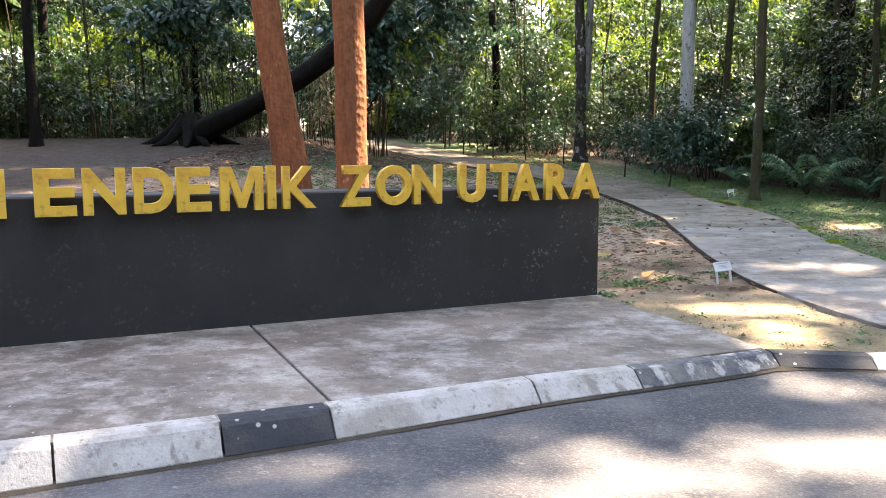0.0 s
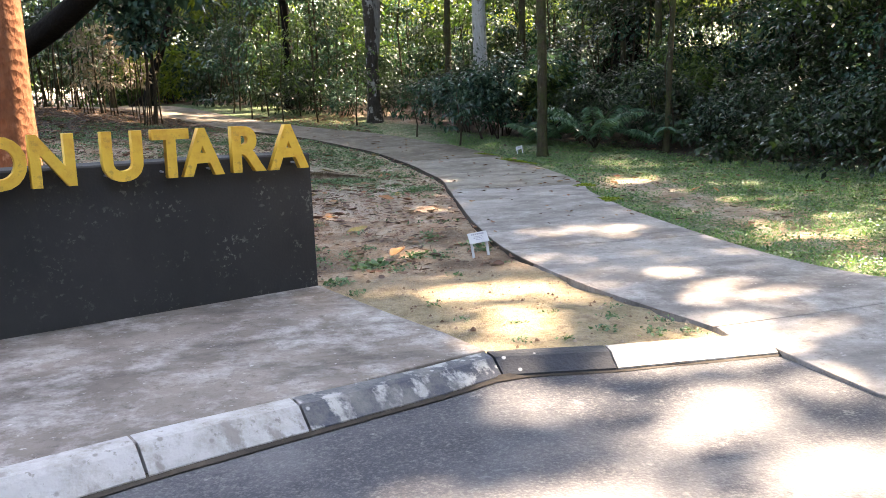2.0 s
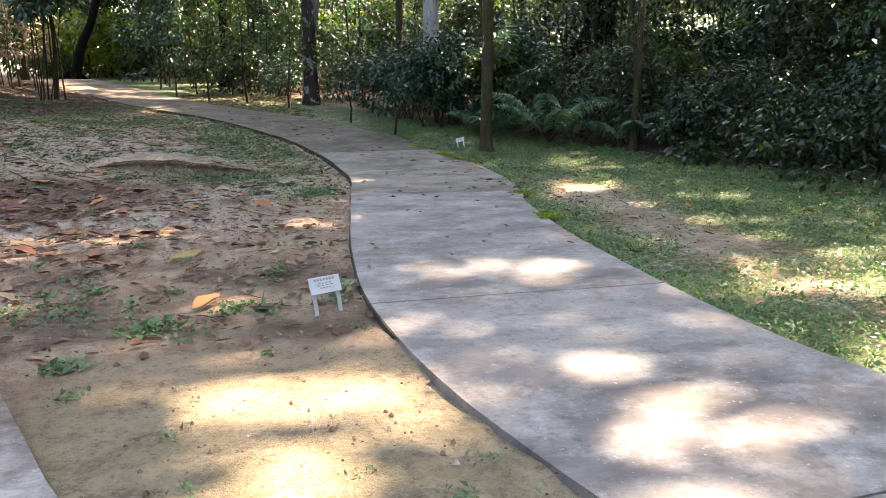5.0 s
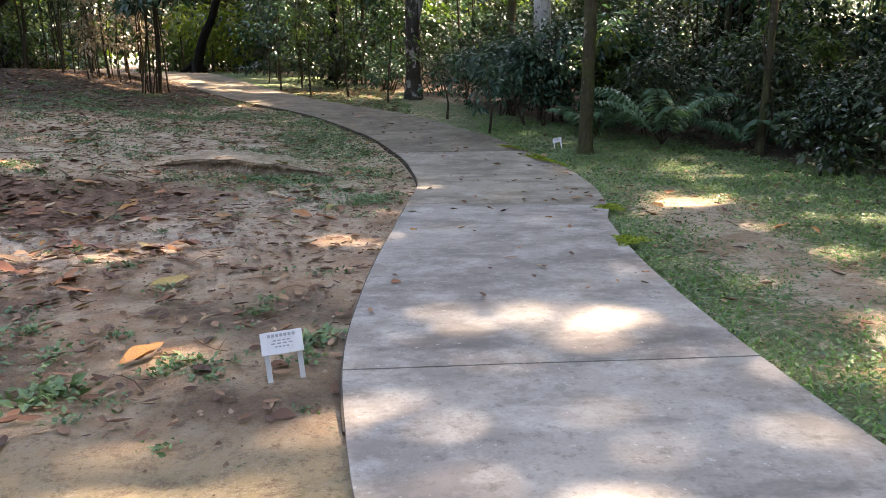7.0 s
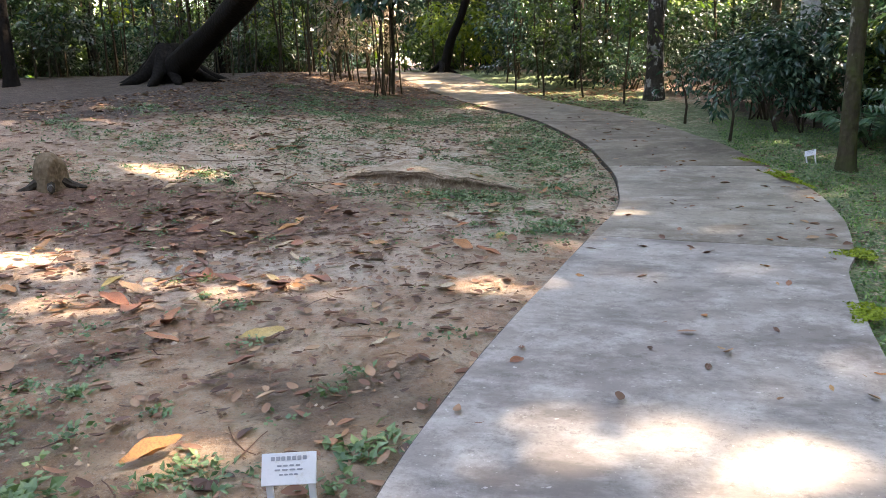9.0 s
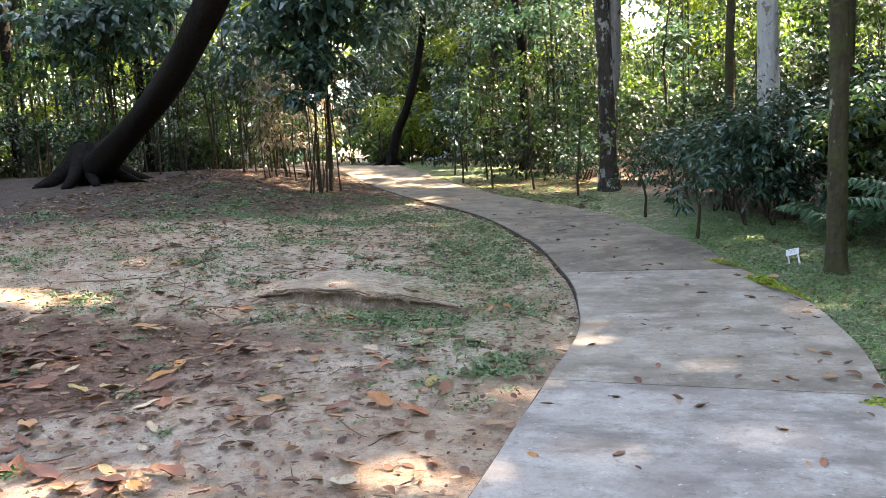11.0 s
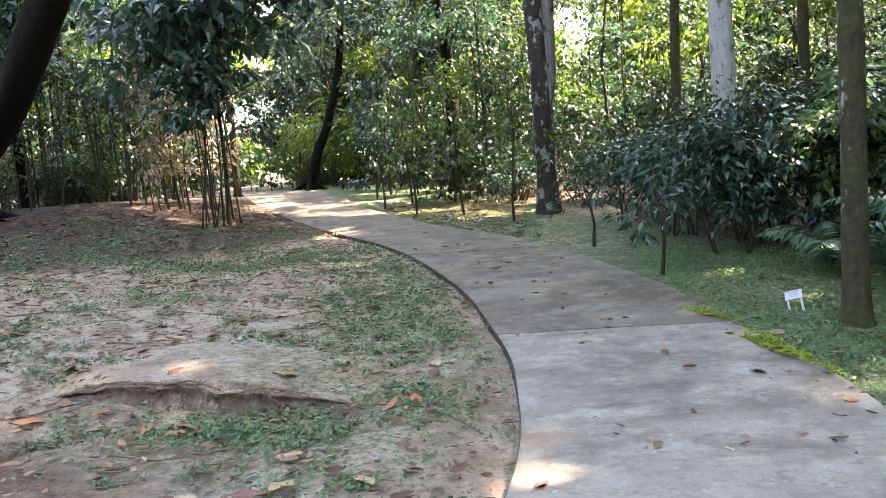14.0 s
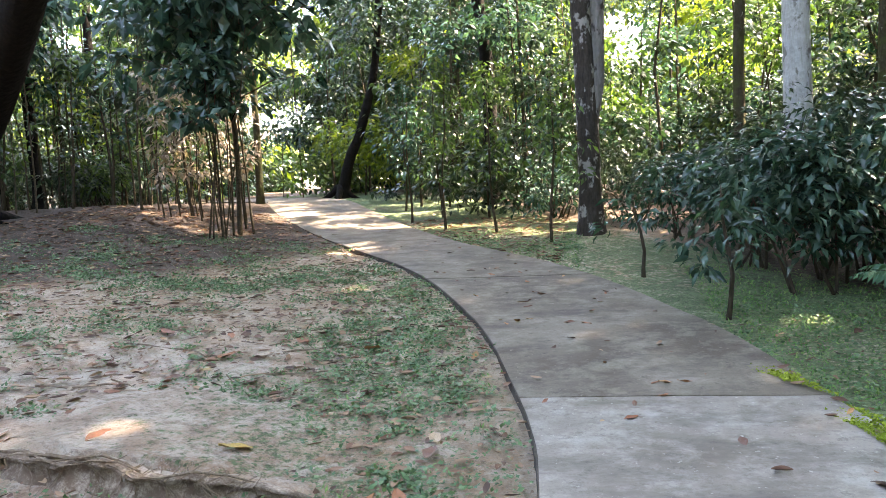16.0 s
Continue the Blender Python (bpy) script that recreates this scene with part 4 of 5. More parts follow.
def fern(x, y, fronds, reach, height):
    rng = np.random.default_rng(int(x * 71 + y * 13))
    z = float(gz(x, y)) - 0.03
    t = thing("fern", (x, y, z), "large arching green fern at the forest edge", "fern", "ferns")
    for k in range(fronds):
        a = 2 * math.pi * k / fronds + rng.uniform(-0.3, 0.3)
        ln, hh = reach * rng.uniform(0.75, 1.1), height * rng.uniform(0.75, 1.1)
        spine = np.array([(math.cos(a) * ln * f, math.sin(a) * ln * f, hh * (1.9 * f - 1.25 * f * f)) for f in np.linspace(0, 1, 22)])
        stalk = part("frond", mesh_of("frond", *tube([tuple(p) for p in spine[::3]], [0.008, 0.007, 0.006, 0.005, 0.004, 0.003, 0.003, 0.002], 4)), M_STEM, t)
        side = np.array((-math.sin(a), math.cos(a), -0.25))
        base = np.repeat(spine[4:], 2, 0)
        sgn = np.tile([1, -1], len(spine) - 4)[:, None]
        ways = side * sgn * np.array([1, 1, sgn[0, 0]]) + np.array([math.cos(a), math.sin(a), -0.35]) * 0.45
        ways[:, 2] = -0.3
        f = np.repeat(np.linspace(0, 1, 22)[4:], 2)
        part("blade", leaf_mesh("blade", base, ways, 0.05 + 0.26 * np.sin(np.pi * (0.15 + 0.83 * f)), rng, 0.24), M_FERN, stalk)


DEEP, TEAL = "dense dark green bush with glossy leaves", "blue-green leafy bush in the shade"
for bx, by, w, h, n, s, m in (
        (5.9, 21.6, 1.6, 1.7, 1500, 0.15, M_LEAF_TEAL), (6.7, 20.9, 1.9, 2.1, 1700, 0.16, M_LEAF_PALE), (7.8, 20.4, 2.0, 2.2, 2200, 0.2, M_LEAF_TEAL), (8.0, 18.6, 1.6, 1.5, 1600, 0.14, M_LEAF_DEEP),
        (9.4, 18.2, 2.2, 2.1, 2300, 0.15, M_LEAF_DEEP), (9.9, 16.4, 1.7, 1.2, 1600, 0.12, M_LEAF_PALE), (10.4, 15.4, 1.9, 1.7, 2000, 0.12, M_LEAF_DEEP), (10.7, 14.0, 1.9, 1.5, 2000, 0.12, M_LEAF_PALE),
        (11.0, 12.6, 2.0, 1.9, 2000, 0.13, M_LEAF_DEEP), (11.4, 11.2, 2.1, 1.7, 1800, 0.13, M_LEAF_PALE), (11.9, 16.4, 2.2, 2.0, 2200, 0.17, M_LEAF_DEEP), (12.6, 14.2, 2.4, 3.2, 2600, 0.18, M_LEAF_TEAL),
        (13.0, 12.0, 2.4, 3.4, 2600, 0.22, M_LEAF_DEEP), (10.9, 19.8, 2.2, 2.6, 2200, 0.16, M_LEAF_MID), (5.6, 24.3, 1.8, 1.4, 1500, 0.14, M_LEAF_TEAL), (6.4, 23.4, 2.0, 2.0, 1800, 0.15, M_LEAF_DEEP),
        (8.6, 22.6, 2.4, 2.6, 2200, 0.18, M_LEAF_DEEP), (9.4, 9.9, 0.9, 0.5, 500, 0.1, M_LEAF_TEAL), (4.9, 26.6, 1.8, 1.5, 1300, 0.14, M_LEAF_DEEP), (3.6, 27.6, 1.6, 1.3, 1100, 0.14, M_LEAF_TEAL)):
    bush(bx, by, w, h, n, s, m, DEEP if m is M_LEAF_DEEP else TEAL, low=-0.1 if bx > 8 else 0.1)
# big-leaved bush overhanging the lawn, with a bare foot
bush(6.25, 20.2, 1.6, 1.7, 1500, 0.16, M_LEAF_TEAL, "bush with large drooping dark leaves over bare stems", 0.4, 4, droop=0.4, low=0.25)
bush(7.6, 19.9, 1.7, 1.9, 1500, 0.17, M_LEAF_MID, "bush with large drooping dark leaves over bare stems", 0.42, 4, droop=0.4, low=0.2)
fern(7.75, 17.5, 12, 1.35, 1.15)
fern(9.0, 17.0, 9, 1.1, 0.8)
fern(7.0, 18.6, 8, 0.9, 0.6)

# stand of thin stems where the path bends, under broad dark leaves
rs = np.random.default_rng(5)
for k in range(10):
    sapling(-1.75 + rs.normal(0, 0.22), 25.2 + rs.normal(0, 0.5), rs.uniform(2.8, 4.6), rs.uniform(0.009, 0.02), 90, 0.27, M_LEAF_TEAL, "thin bare-stemmed sapling with broad dark leaves on top", 1.1, 0.62, (rs.normal(0, 0.25), rs.normal(0, 0.3)), "cluster of thin stems at the bend", 0.5)


def broadleaf(x, y):
    """A small tree whose broad dark leaves overhang the bend of the path."""
    rng = np.random.default_rng(77)
    z = float(gz(x, y)) - 0.06
    t = thing("broadleaf_tree", (x, y, z), "small tree with broad blue-green leaves over the bend", "tree", "small trees")
    part("trunk", mesh_of("trunk", *tube([(0, 0, 0), (0.05, 0, 1.2), (0.0, 0.05, 2.6), (-0.1, 0, 4.2), (0, 0, 6.0)], [0.05, 0.04, 0.036, 0.03, 0.012], 8, 0.1)), M_STEM, t, smooth=True)
    ends = np.concatenate([shell(rng, 95, (-0.1, -0.3, 3.8), (2.7, 1.7, 1.2), 0.2), shell(rng, 60, (1.1, -0.4, 4.7), (2.1, 1.6, 1.3), 0.25)])
    for e in ends[::6]:
        h = max(2.3, e[2] - 0.7)
        part("branch", mesh_of("branch", *tube([(0, 0, h), tuple(np.array((0, 0, h)) * 0.4 + e * 0.6 + np.array([0, 0, 0.1])), tuple(e)], [0.018, 0.011, 0.004], 5)), M_STEM, t)
    pos, ways, sz = sprays(rng, ends, 10, 0.42, 0.36, 0.5)
    part("foliage", leaf_mesh("foliage", pos, ways, sz, rng, 0.5), M_LEAF_TEAL, t)


broadleaf(-1.8, 25.3)
broadleaf(-8.4, 27.6)


def earth_step():
    """A low worn step of earth held by roots, the land behind it level with its top."""
    rows = []
    for i in range(61):
        f = i / 60
        x = 0.6 + 2.1 * f
        y = 15.59 + 0.08 * math.sin(x * 2.4) + 0.03 * math.sin(x * 9) + 0.012 * math.sin(x * 31)
        h = 0.15 * math.sin(math.pi * f) ** 0.6 + 0.012 * math.sin(x * 13) + 0.006 * math.sin(x * 37)
        z = float(gz(x, y)) - 0.035
        rows.append([(x, y - 0.07 + 0.02 * math.sin(x * 17), z - 0.03), (x, y - 0.015 + 0.02 * math.sin(x * 21), z + h * 0.35), (x, y + 0.012 * math.sin(x * 43), z + h * 0.7), (x, y - 0.035 + 0.012 * math.sin(x * 27), z + h * 0.93), (x, y + 0.03, z + h), (x, y + 0.12, z + h * 0.85), (x, y + 0.4, z - 0.02)])
    faces = [(i * 7 + k, i * 7 + k + 7, i * 7 + k + 8, i * 7 + k + 1) for i in range(60) for k in range(6)]
    t = thing("earth_step", (1.6, 15.7, -0.1), "low crumbling step of brown earth with fine roots", "earth step")
    verts = [p for r in rows for p in r]
    part("bank", mesh_of("bank", verts, [f for i, f in enumerate(faces) if i % 6 < 4]), M_BANK, t, smooth=True)
    turf = mesh_of("turf", verts, [f for i, f in enumerate(faces) if i % 6 >= 4])
    turf.attributes.new("sand", "FLOAT", "POINT").data.foreach_set("value", [0.12] * len(verts))
    part("turf", turf, M_GROUND, t, "trodden sandy earth along the top", True)
    rng = np.random.default_rng(9)
    for k in range(34):
        q = [Vector(v) for v in rows[rng.integers(5, 56)]]
        side = rng.normal(0, 0.04)
        part("rootlet", mesh_of("rootlet", *tube([q[4] + Vector((-side, 0.06, 0.004)), q[3] + Vector((0, -0.008, 0.004)), q[2] + Vector((side * 0.4, -0.02, 0)), q[1] + Vector((side, -0.014, 0)), q[0] + Vector((side * 1.6, -0.05, 0.03))], [0.003, 0.004, 0.0035, 0.003, 0.0015], 4)), M_ROOT, t)
    for k in range(5):
        x0, ln = rng.uniform(0.5, 1.6), rng.uniform(0.6, 1.3)
        ps = []
        for f in np.linspace(0, 1, 9):
            i = min(60, max(0, int((x0 + ln * f - 0.6) / 2.1 * 60)))
            p = rows[i][4]
            ps.append((x0 + ln * f, p[1] - 0.03 + 0.04 * math.sin(f * 7 + k), p[2] + 0.004 + 0.01 * math.sin(f * 9 + k)))
        part("root", mesh_of("root", *tube(ps, list(np.linspace(0.013, 0.005, 9)), 5, 0.2)), M_ROOT, t)
    settle(t)


earth_step()
for k in range(26):
    sapling(-4.6 + rs.uniform(-4.2, 2.4), 27.4 + rs.uniform(-1.0, 2.5), rs.uniform(2.0, 4.6), rs.uniform(0.012, 0.035), int(rs.uniform(20, 160)), 0.17, (M_LEAF_MID, M_LEAF_DEEP, M_LEAF_TEAL)[k % 3], "thin upright sapling in the leafy stand", 0.7, 0.35, (rs.normal(0, 0.15), 0))
for k in range(9):
    sapling(-3.1 + rs.uniform(-0.8, 0.9), 26.8 + rs.uniform(-0.5, 0.9), rs.uniform(2.0, 3.0), 0.014, 150, 0.16, M_LEAF_DRY, "young tree with dry pinkish-brown leaves", 0.6, 0.3)
for sx, sy, h, n in ((2.6, 25.8, 2.6, 150), (1.6, 26.4, 2.2, 160), (0.7, 27.9, 2.4, 180), (3.6, 24.4, 2.4, 200), (5.3, 19.15, 1.2, 130), (4.75, 21.4, 0.9, 60), (1.2, 28.6, 2.8, 240), (2.2, 28.3, 3.0, 260), (0.1, 30.2, 2.8, 260), (3.3, 28.9, 3.2, 300), (1.0, 30.8, 3.6, 300)):
    sapling(sx, sy, h, 0.022, n, 0.17, (M_LEAF_MID, M_LEAF_TEAL)[int(sx * 10) % 2], "slender sapling planted beside the footpath", 0.6, 0.4, (0.1 * math.sin(sx * 9), 0))
for k in range(18):
    bx, by = -9.5 + rs.uniform(-7, 6.5), 29.6 + rs.uniform(-1.2, 4)
    if on_path(np.array(bx), np.array(by), 1.3):
        continue
    bush(bx, by, rs.uniform(1.2, 2.4), rs.uniform(0.7, 2.4), int(rs.uniform(600, 1300)), 0.17, (M_LEAF_DEEP, M_LEAF_MID, M_LEAF_TEAL)[k % 3], "leafy bush in the shaded stand of trees", group="bushes in the stand")


# ---- the forest behind: uncountable leaves and stems ----
def forest(name, crowns, xr, yr, zr, radius, size, mats, label, density=1.0, per=12, stems=0, seed=1, clear=0.0):
    """Overlapping leafy crowns of uneven size, each of one of the given leaf materials."""
    rng = np.random.default_rng(seed)
    batches = [[] for m in mats]
    pieces = []
    for k in range(crowns):
        x, y = rng.uniform(*xr), rng.uniform(*yr)
        r = rng.uniform(*radius)
        if on_path(np.array(x), np.array(y), clear + r * 0.6):
            continue
        z = float(gz(x, y)) + zr[0] + (zr[1] - zr[0]) * rng.uniform(0, 1) ** 1.25
        n = max(8, int(density * 16 * (r / 0.8) ** 2))
        # low crowns take the first two, darker leaves: shade put into the colour
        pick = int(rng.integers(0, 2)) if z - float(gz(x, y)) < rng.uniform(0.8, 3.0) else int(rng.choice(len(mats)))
        batches[pick].append(shell(rng, n, (x, y, z), (r, r, r * rng.uniform(0.45, 0.8)), 0.3))
        if k < stems:
            h, q = z + rng.uniform(0, 3), rng.uniform(0.015, 0.05)
            z0 = float(gz(x, y)) - 0.1
            pieces.append(tube([(x, y, z0), (x + rng.normal(0, 0.12), y, (z0 + h) / 2), (x + rng.normal(0, 0.25), y, h + 0.3)], [q, q * 0.8, q * 0.4], 5))
    for m, b in zip(mats, batches):
        if not b:
            continue
        c = np.concatenate(b)
        c = c[c[:, 2] > gz(c[:, 0], c[:, 1]) + 0.1]
        pos, ways, sz = sprays(rng, c, per, size * 2.0, size, 0.45)
        tagged(part(name, leaf_mesh(name, pos, ways, sz, rng, 0.48, False), m), label, "foliage", kind="stuff")
    if pieces:
        tagged(part(name + "_stems", mesh_of("stems", *joined(pieces)), M_STEM), "thin upright stems in the forest undergrowth", "stems", kind="stuff")


# SHADE and LIT: shade and sunlight put into dark or bright leaf colours
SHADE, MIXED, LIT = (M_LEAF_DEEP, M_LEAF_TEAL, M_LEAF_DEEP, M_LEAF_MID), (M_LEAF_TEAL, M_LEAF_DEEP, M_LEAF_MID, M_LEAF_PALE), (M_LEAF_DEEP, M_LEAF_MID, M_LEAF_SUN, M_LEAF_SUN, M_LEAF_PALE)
# two layers of dark leaves whose colour stands in for shade low down
forest("low_undergrowth", 260, (-20, 15), (28.0, 37), (0.15, 1.9), (0.45, 1.0), 0.17, (M_LEAF_DEEP, M_LEAF_DEEP), "low undergrowth with deep shade put into its dark leaf colour", 1.3, stems=60, seed=21, clear=0.6)
forest("edge_undergrowth", 120, (8.8, 15), (8, 22), (0.1, 1.0), (0.35, 0.7), 0.13, (M_LEAF_DEEP, M_LEAF_DEEP), "dark leaves filling the shaded gaps under the lawn shrubs", 1.3, seed=23)
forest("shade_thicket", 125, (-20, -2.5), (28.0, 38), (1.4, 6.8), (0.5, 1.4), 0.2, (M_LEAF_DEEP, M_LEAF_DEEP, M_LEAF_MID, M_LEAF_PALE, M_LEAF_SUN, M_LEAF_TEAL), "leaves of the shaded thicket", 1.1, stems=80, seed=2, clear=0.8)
forest("middle_thicket", 110, (-1, 14), (29, 38), (1.4, 4.0), (0.5, 1.2), 0.18, MIXED, "green leaves of the forest undergrowth", 1.1, stems=60, seed=3, clear=0.8)
forest("hanging_foliage", 46, (-1, 14), (27, 38), (4.0, 8.5), (0.5, 1.3), 0.2, MIXED, "leafy branches hanging between the trunks", 0.8, seed=7, clear=0.3)
forest("right_thicket", 220, (11.6, 24), (12, 34), (0.4, 8.0), (0.6, 1.5), 0.19, SHADE, "dark green leaves behind the lawn shrubs", 1.2, stems=50, seed=4)
forest("sunlit_thicket", 330, (-26, 30), (39, 56), (0.6, 12), (0.9, 2.3), 0.27, LIT, "yellow-green leaves coloured as if sunlit, deep in the forest", 0.75, stems=110, seed=6, clear=0.6)
forest("end_thicket", 150, (-20, 0), (46, 58), (0.3, 10), (1.0, 2.0), 0.28, MIXED, "green leaves closing the end of the path", 1.0, seed=14)
forest("bend_thicket", 40, (-11, -2), (37, 46), (3.2, 9), (0.6, 1.5), 0.22, MIXED, "leaves hanging over the bend of the path", 0.9, stems=25, seed=15, clear=0.3)
forest("bend_canopy", 34, (-12, -4), (41, 53), (2.6, 10), (0.8, 1.7), 0.25, MIXED, "leafy branches hanging over the far path", 0.9, seed=16, clear=-4)
forest("far_forest", 300, (-70, 80), (58, 85), (0.5, 17), (1.8, 4.2), 0.6, (M_LEAF_DEEP, M_LEAF_MID, M_LEAF_SUN), "distant green forest edge", 0.42, seed=8)
# added forest, mostly out of view, tall and close to block low sky light
forest("roadside_forest", 170, (-36, -18), (-14, 40), (0.5, 20), (2.0, 3.6), 0.9, MIXED, "added green forest to the side of the path, blocking low sky light", 0.4, seed=9)
forest("opposite_forest", 170, (25, 40), (-14, 40), (0.5, 20), (2.0, 3.6), 0.9, MIXED, "added green forest beyond the shrubs, blocking low sky light", 0.4, seed=10)
forest("forest_across_road", 200, (-30, 36), (-32, -15), (0.5, 20), (2.0, 3.6), 0.9, MIXED, "added unseen green forest across the road, blocking low sky light", 0.4, seed=12)

# ---- small things ----
def plant_label(x, y, turn, label, lean=8):
    z = float(gz(x, y)) - 0.03
    t = thing("plant_label", (x, y, z), label, "plant label", "plant name labels")
    t.rotation_euler = (radians(-lean * 0.4), radians(-lean * 0.6), radians(turn))
    t.scale = (0.88, 0.88, 0.86) if lean < 20 else (0.64, 0.64, 0.66)
    def box(w, d, h):
        bm = bmesh.new()
        bmesh.ops.create_cube(bm, size=1)
        bmesh.ops.scale(bm, vec=(w, d, h), verts=bm.verts)
        bmesh.ops.bevel(bm, geom=list(bm.edges), offset=0.002, segments=1, affect="EDGES")
        return bm
    for sx in (-0.085, 0.085):
        leg = part("leg", box(0.028, 0.012, 0.24), M_LABEL, t)
        leg.matrix_basis = pose(sx, 0.0, 0.08, -6, 0, 0)
    plate = part("plate", box(0.22, 0.007, 0.125), M_LABEL, t, "weathered white plate with faded writing")
    plate.matrix_basis = pose(0, 0.012, 0.205, -28, 0, 0)
    for k, (w, zz, hh) in enumerate(((0.15, 0.04, 0.016), (0.1, 0.012, 0.007), (0.12, -0.004, 0.007), (0.08, -0.022, 0.007))):
        n = 7 if k == 0 else 4
        for j in range(n):
            bar = part("writing", box(w / n * 0.72, 0.002, hh), M_INK, plate)
            bar.matrix_basis = pose(-w / 2 + (j + 0.5) * w / n, -0.0046, zz)


plant_label(2.99, 8.62, 8, "small white plant label on two legs in bare earth")
plant_label(6.1, 17.35, -30, "small tilted plant label in grass beside the path", 25)


def stump(x, y):
    z = float(gz(x, y)) - 0.06
    t = thing("tree_stump", (x, y, z), "old weathered tree stump in leaf-strewn earth", "stump")
    v, f = tube([(0, 0, -0.05), (0.0, 0, 0.1), (0.01, 0, 0.28), (0.03, 0, 0.4), (0.05, 0.01, 0.47), (0.07, 0.02, 0.505)], [0.25, 0.215, 0.2, 0.175, 0.12, 0.04], 18, 0.35, 3)
    part("trunk", mesh_of("trunk", v, f), M_STUMP_TOP, t, smooth=True)
    for k in range(5):
        a = k * 1.25 + 0.4
        ps = [(math.cos(a) * d, math.sin(a) * d, hh) for d, hh in ((0.15, 0.14), (0.28, 0.07), (0.45, 0.04))]
        part("root", mesh_of("root", *tube(ps, [0.07, 0.05, 0.015], 6, 0.2, k)), M_BARK_MIX, t)


stump(-1.98, 13.65)
bpy.data.objects["tree_stump"].scale = (0.8, 0.8, 0.8)


def leaf_shape(k):
    """A curled fallen leaf with a midrib and a short stalk."""
    rng = np.random.default_rng(40 + k)
    bm = bmesh.new()
    curl, cup, w = rng.uniform(0.2, 1.0), rng.uniform(0.2, 0.7), rng.uniform(0.36, 0.5)
    rows = []
    for i in range(7):
        u = i / 6
        half = w * 0.5 * math.sin(math.pi * min(0.98, 0.06 + 0.92 * u)) ** 0.8
        rows.append([bm.verts.new((u - 0.5, half * s, 0.04 + cup * half * abs(s) * 0.9 + curl * 0.28 * (u - 0.45) ** 2 + 0.03 * math.sin(u * 9 + s * 3 + k))) for s in (-1, -0.5, 0, 0.5, 1)])
    for a, b in zip(rows, rows[1:]):
        for j in range(4):
            bm.faces.new((a[j], b[j], b[j + 1], a[j + 1]))
    s0 = rows[0][2].co
    q = [bm.verts.new((s0.x - 0.25 * f, 0.02 * sgn, s0.z - 0.03 * f)) for f in (0, 1) for sgn in (-0.3, 0.3)]
    bm.faces.new((q[0], q[1], q[3], q[2]))
    me = bpy.data.meshes.new("fallen_leaf")
    bm.to_mesh(me)
    bm.free()
    me.materials.append(M_FALLEN)
    me.polygons.foreach_set("use_smooth", [True] * len(me.polygons))
    return me


def make_leaves():
    rng = np.random.default_rng(21)
    shapes = [leaf_shape(k) for k in range(6)]
    spots = []
    while len(spots) < 298:
        if len(spots) < 105:
            x, y = 0.9 + rng.normal(0, 1.15), 11.5 + rng.normal(0, 1.5)
            if x > 3.3 or x < -3.5 or y < 8.9 or y > 16:
                continue
            s = rng.uniform(0.09, 0.27)
        elif len(spots) < 215:
            x, y, s = rng.uniform(-1.6, 3.4), 12.5 + 6 * rng.uniform(0, 1) ** 1.2, rng.uniform(0.1, 0.23)
        elif len(spots) < 286:
            y = rng.uniform(10, 23)
            x, s = np.interp(y, PATH_FINE[:, 1], PATH_FINE[:, 0]) + rng.uniform(0.1, 1.9), rng.uniform(0.05, 0.11)
        else:
            x, y, s = rng.uniform(5.9, 7.2), rng.uniform(11, 13.6), rng.uniform(0.07, 0.15)
        spots.append((x, y, s))
    for i, (x, y, s) in enumerate(spots):
        ob = new("fallen_leaf", shapes[i % 6])
        on = bool(on_path(np.array(x), np.array(y)))
        ob.location = (x, y, float(gz(x, y)) + (0.014 if on else -0.012 + 0.1 * max(0.0, 1 - abs(y - 16.3) / 0.6) * (0.8 < x < 2.4)))
        ob.rotation_euler = (rng.normal(0, 0.18), rng.normal(0, 0.18), rng.uniform(0, 6.28))
        ob.scale = (s, s, s * rng.uniform(0.7, 1.2))
        tagged(ob, "curled dry leaf lying on the concrete path" if on else "large curled orange-brown dry leaf on bare earth", "fallen leaf", "fallen leaves")


make_leaves()


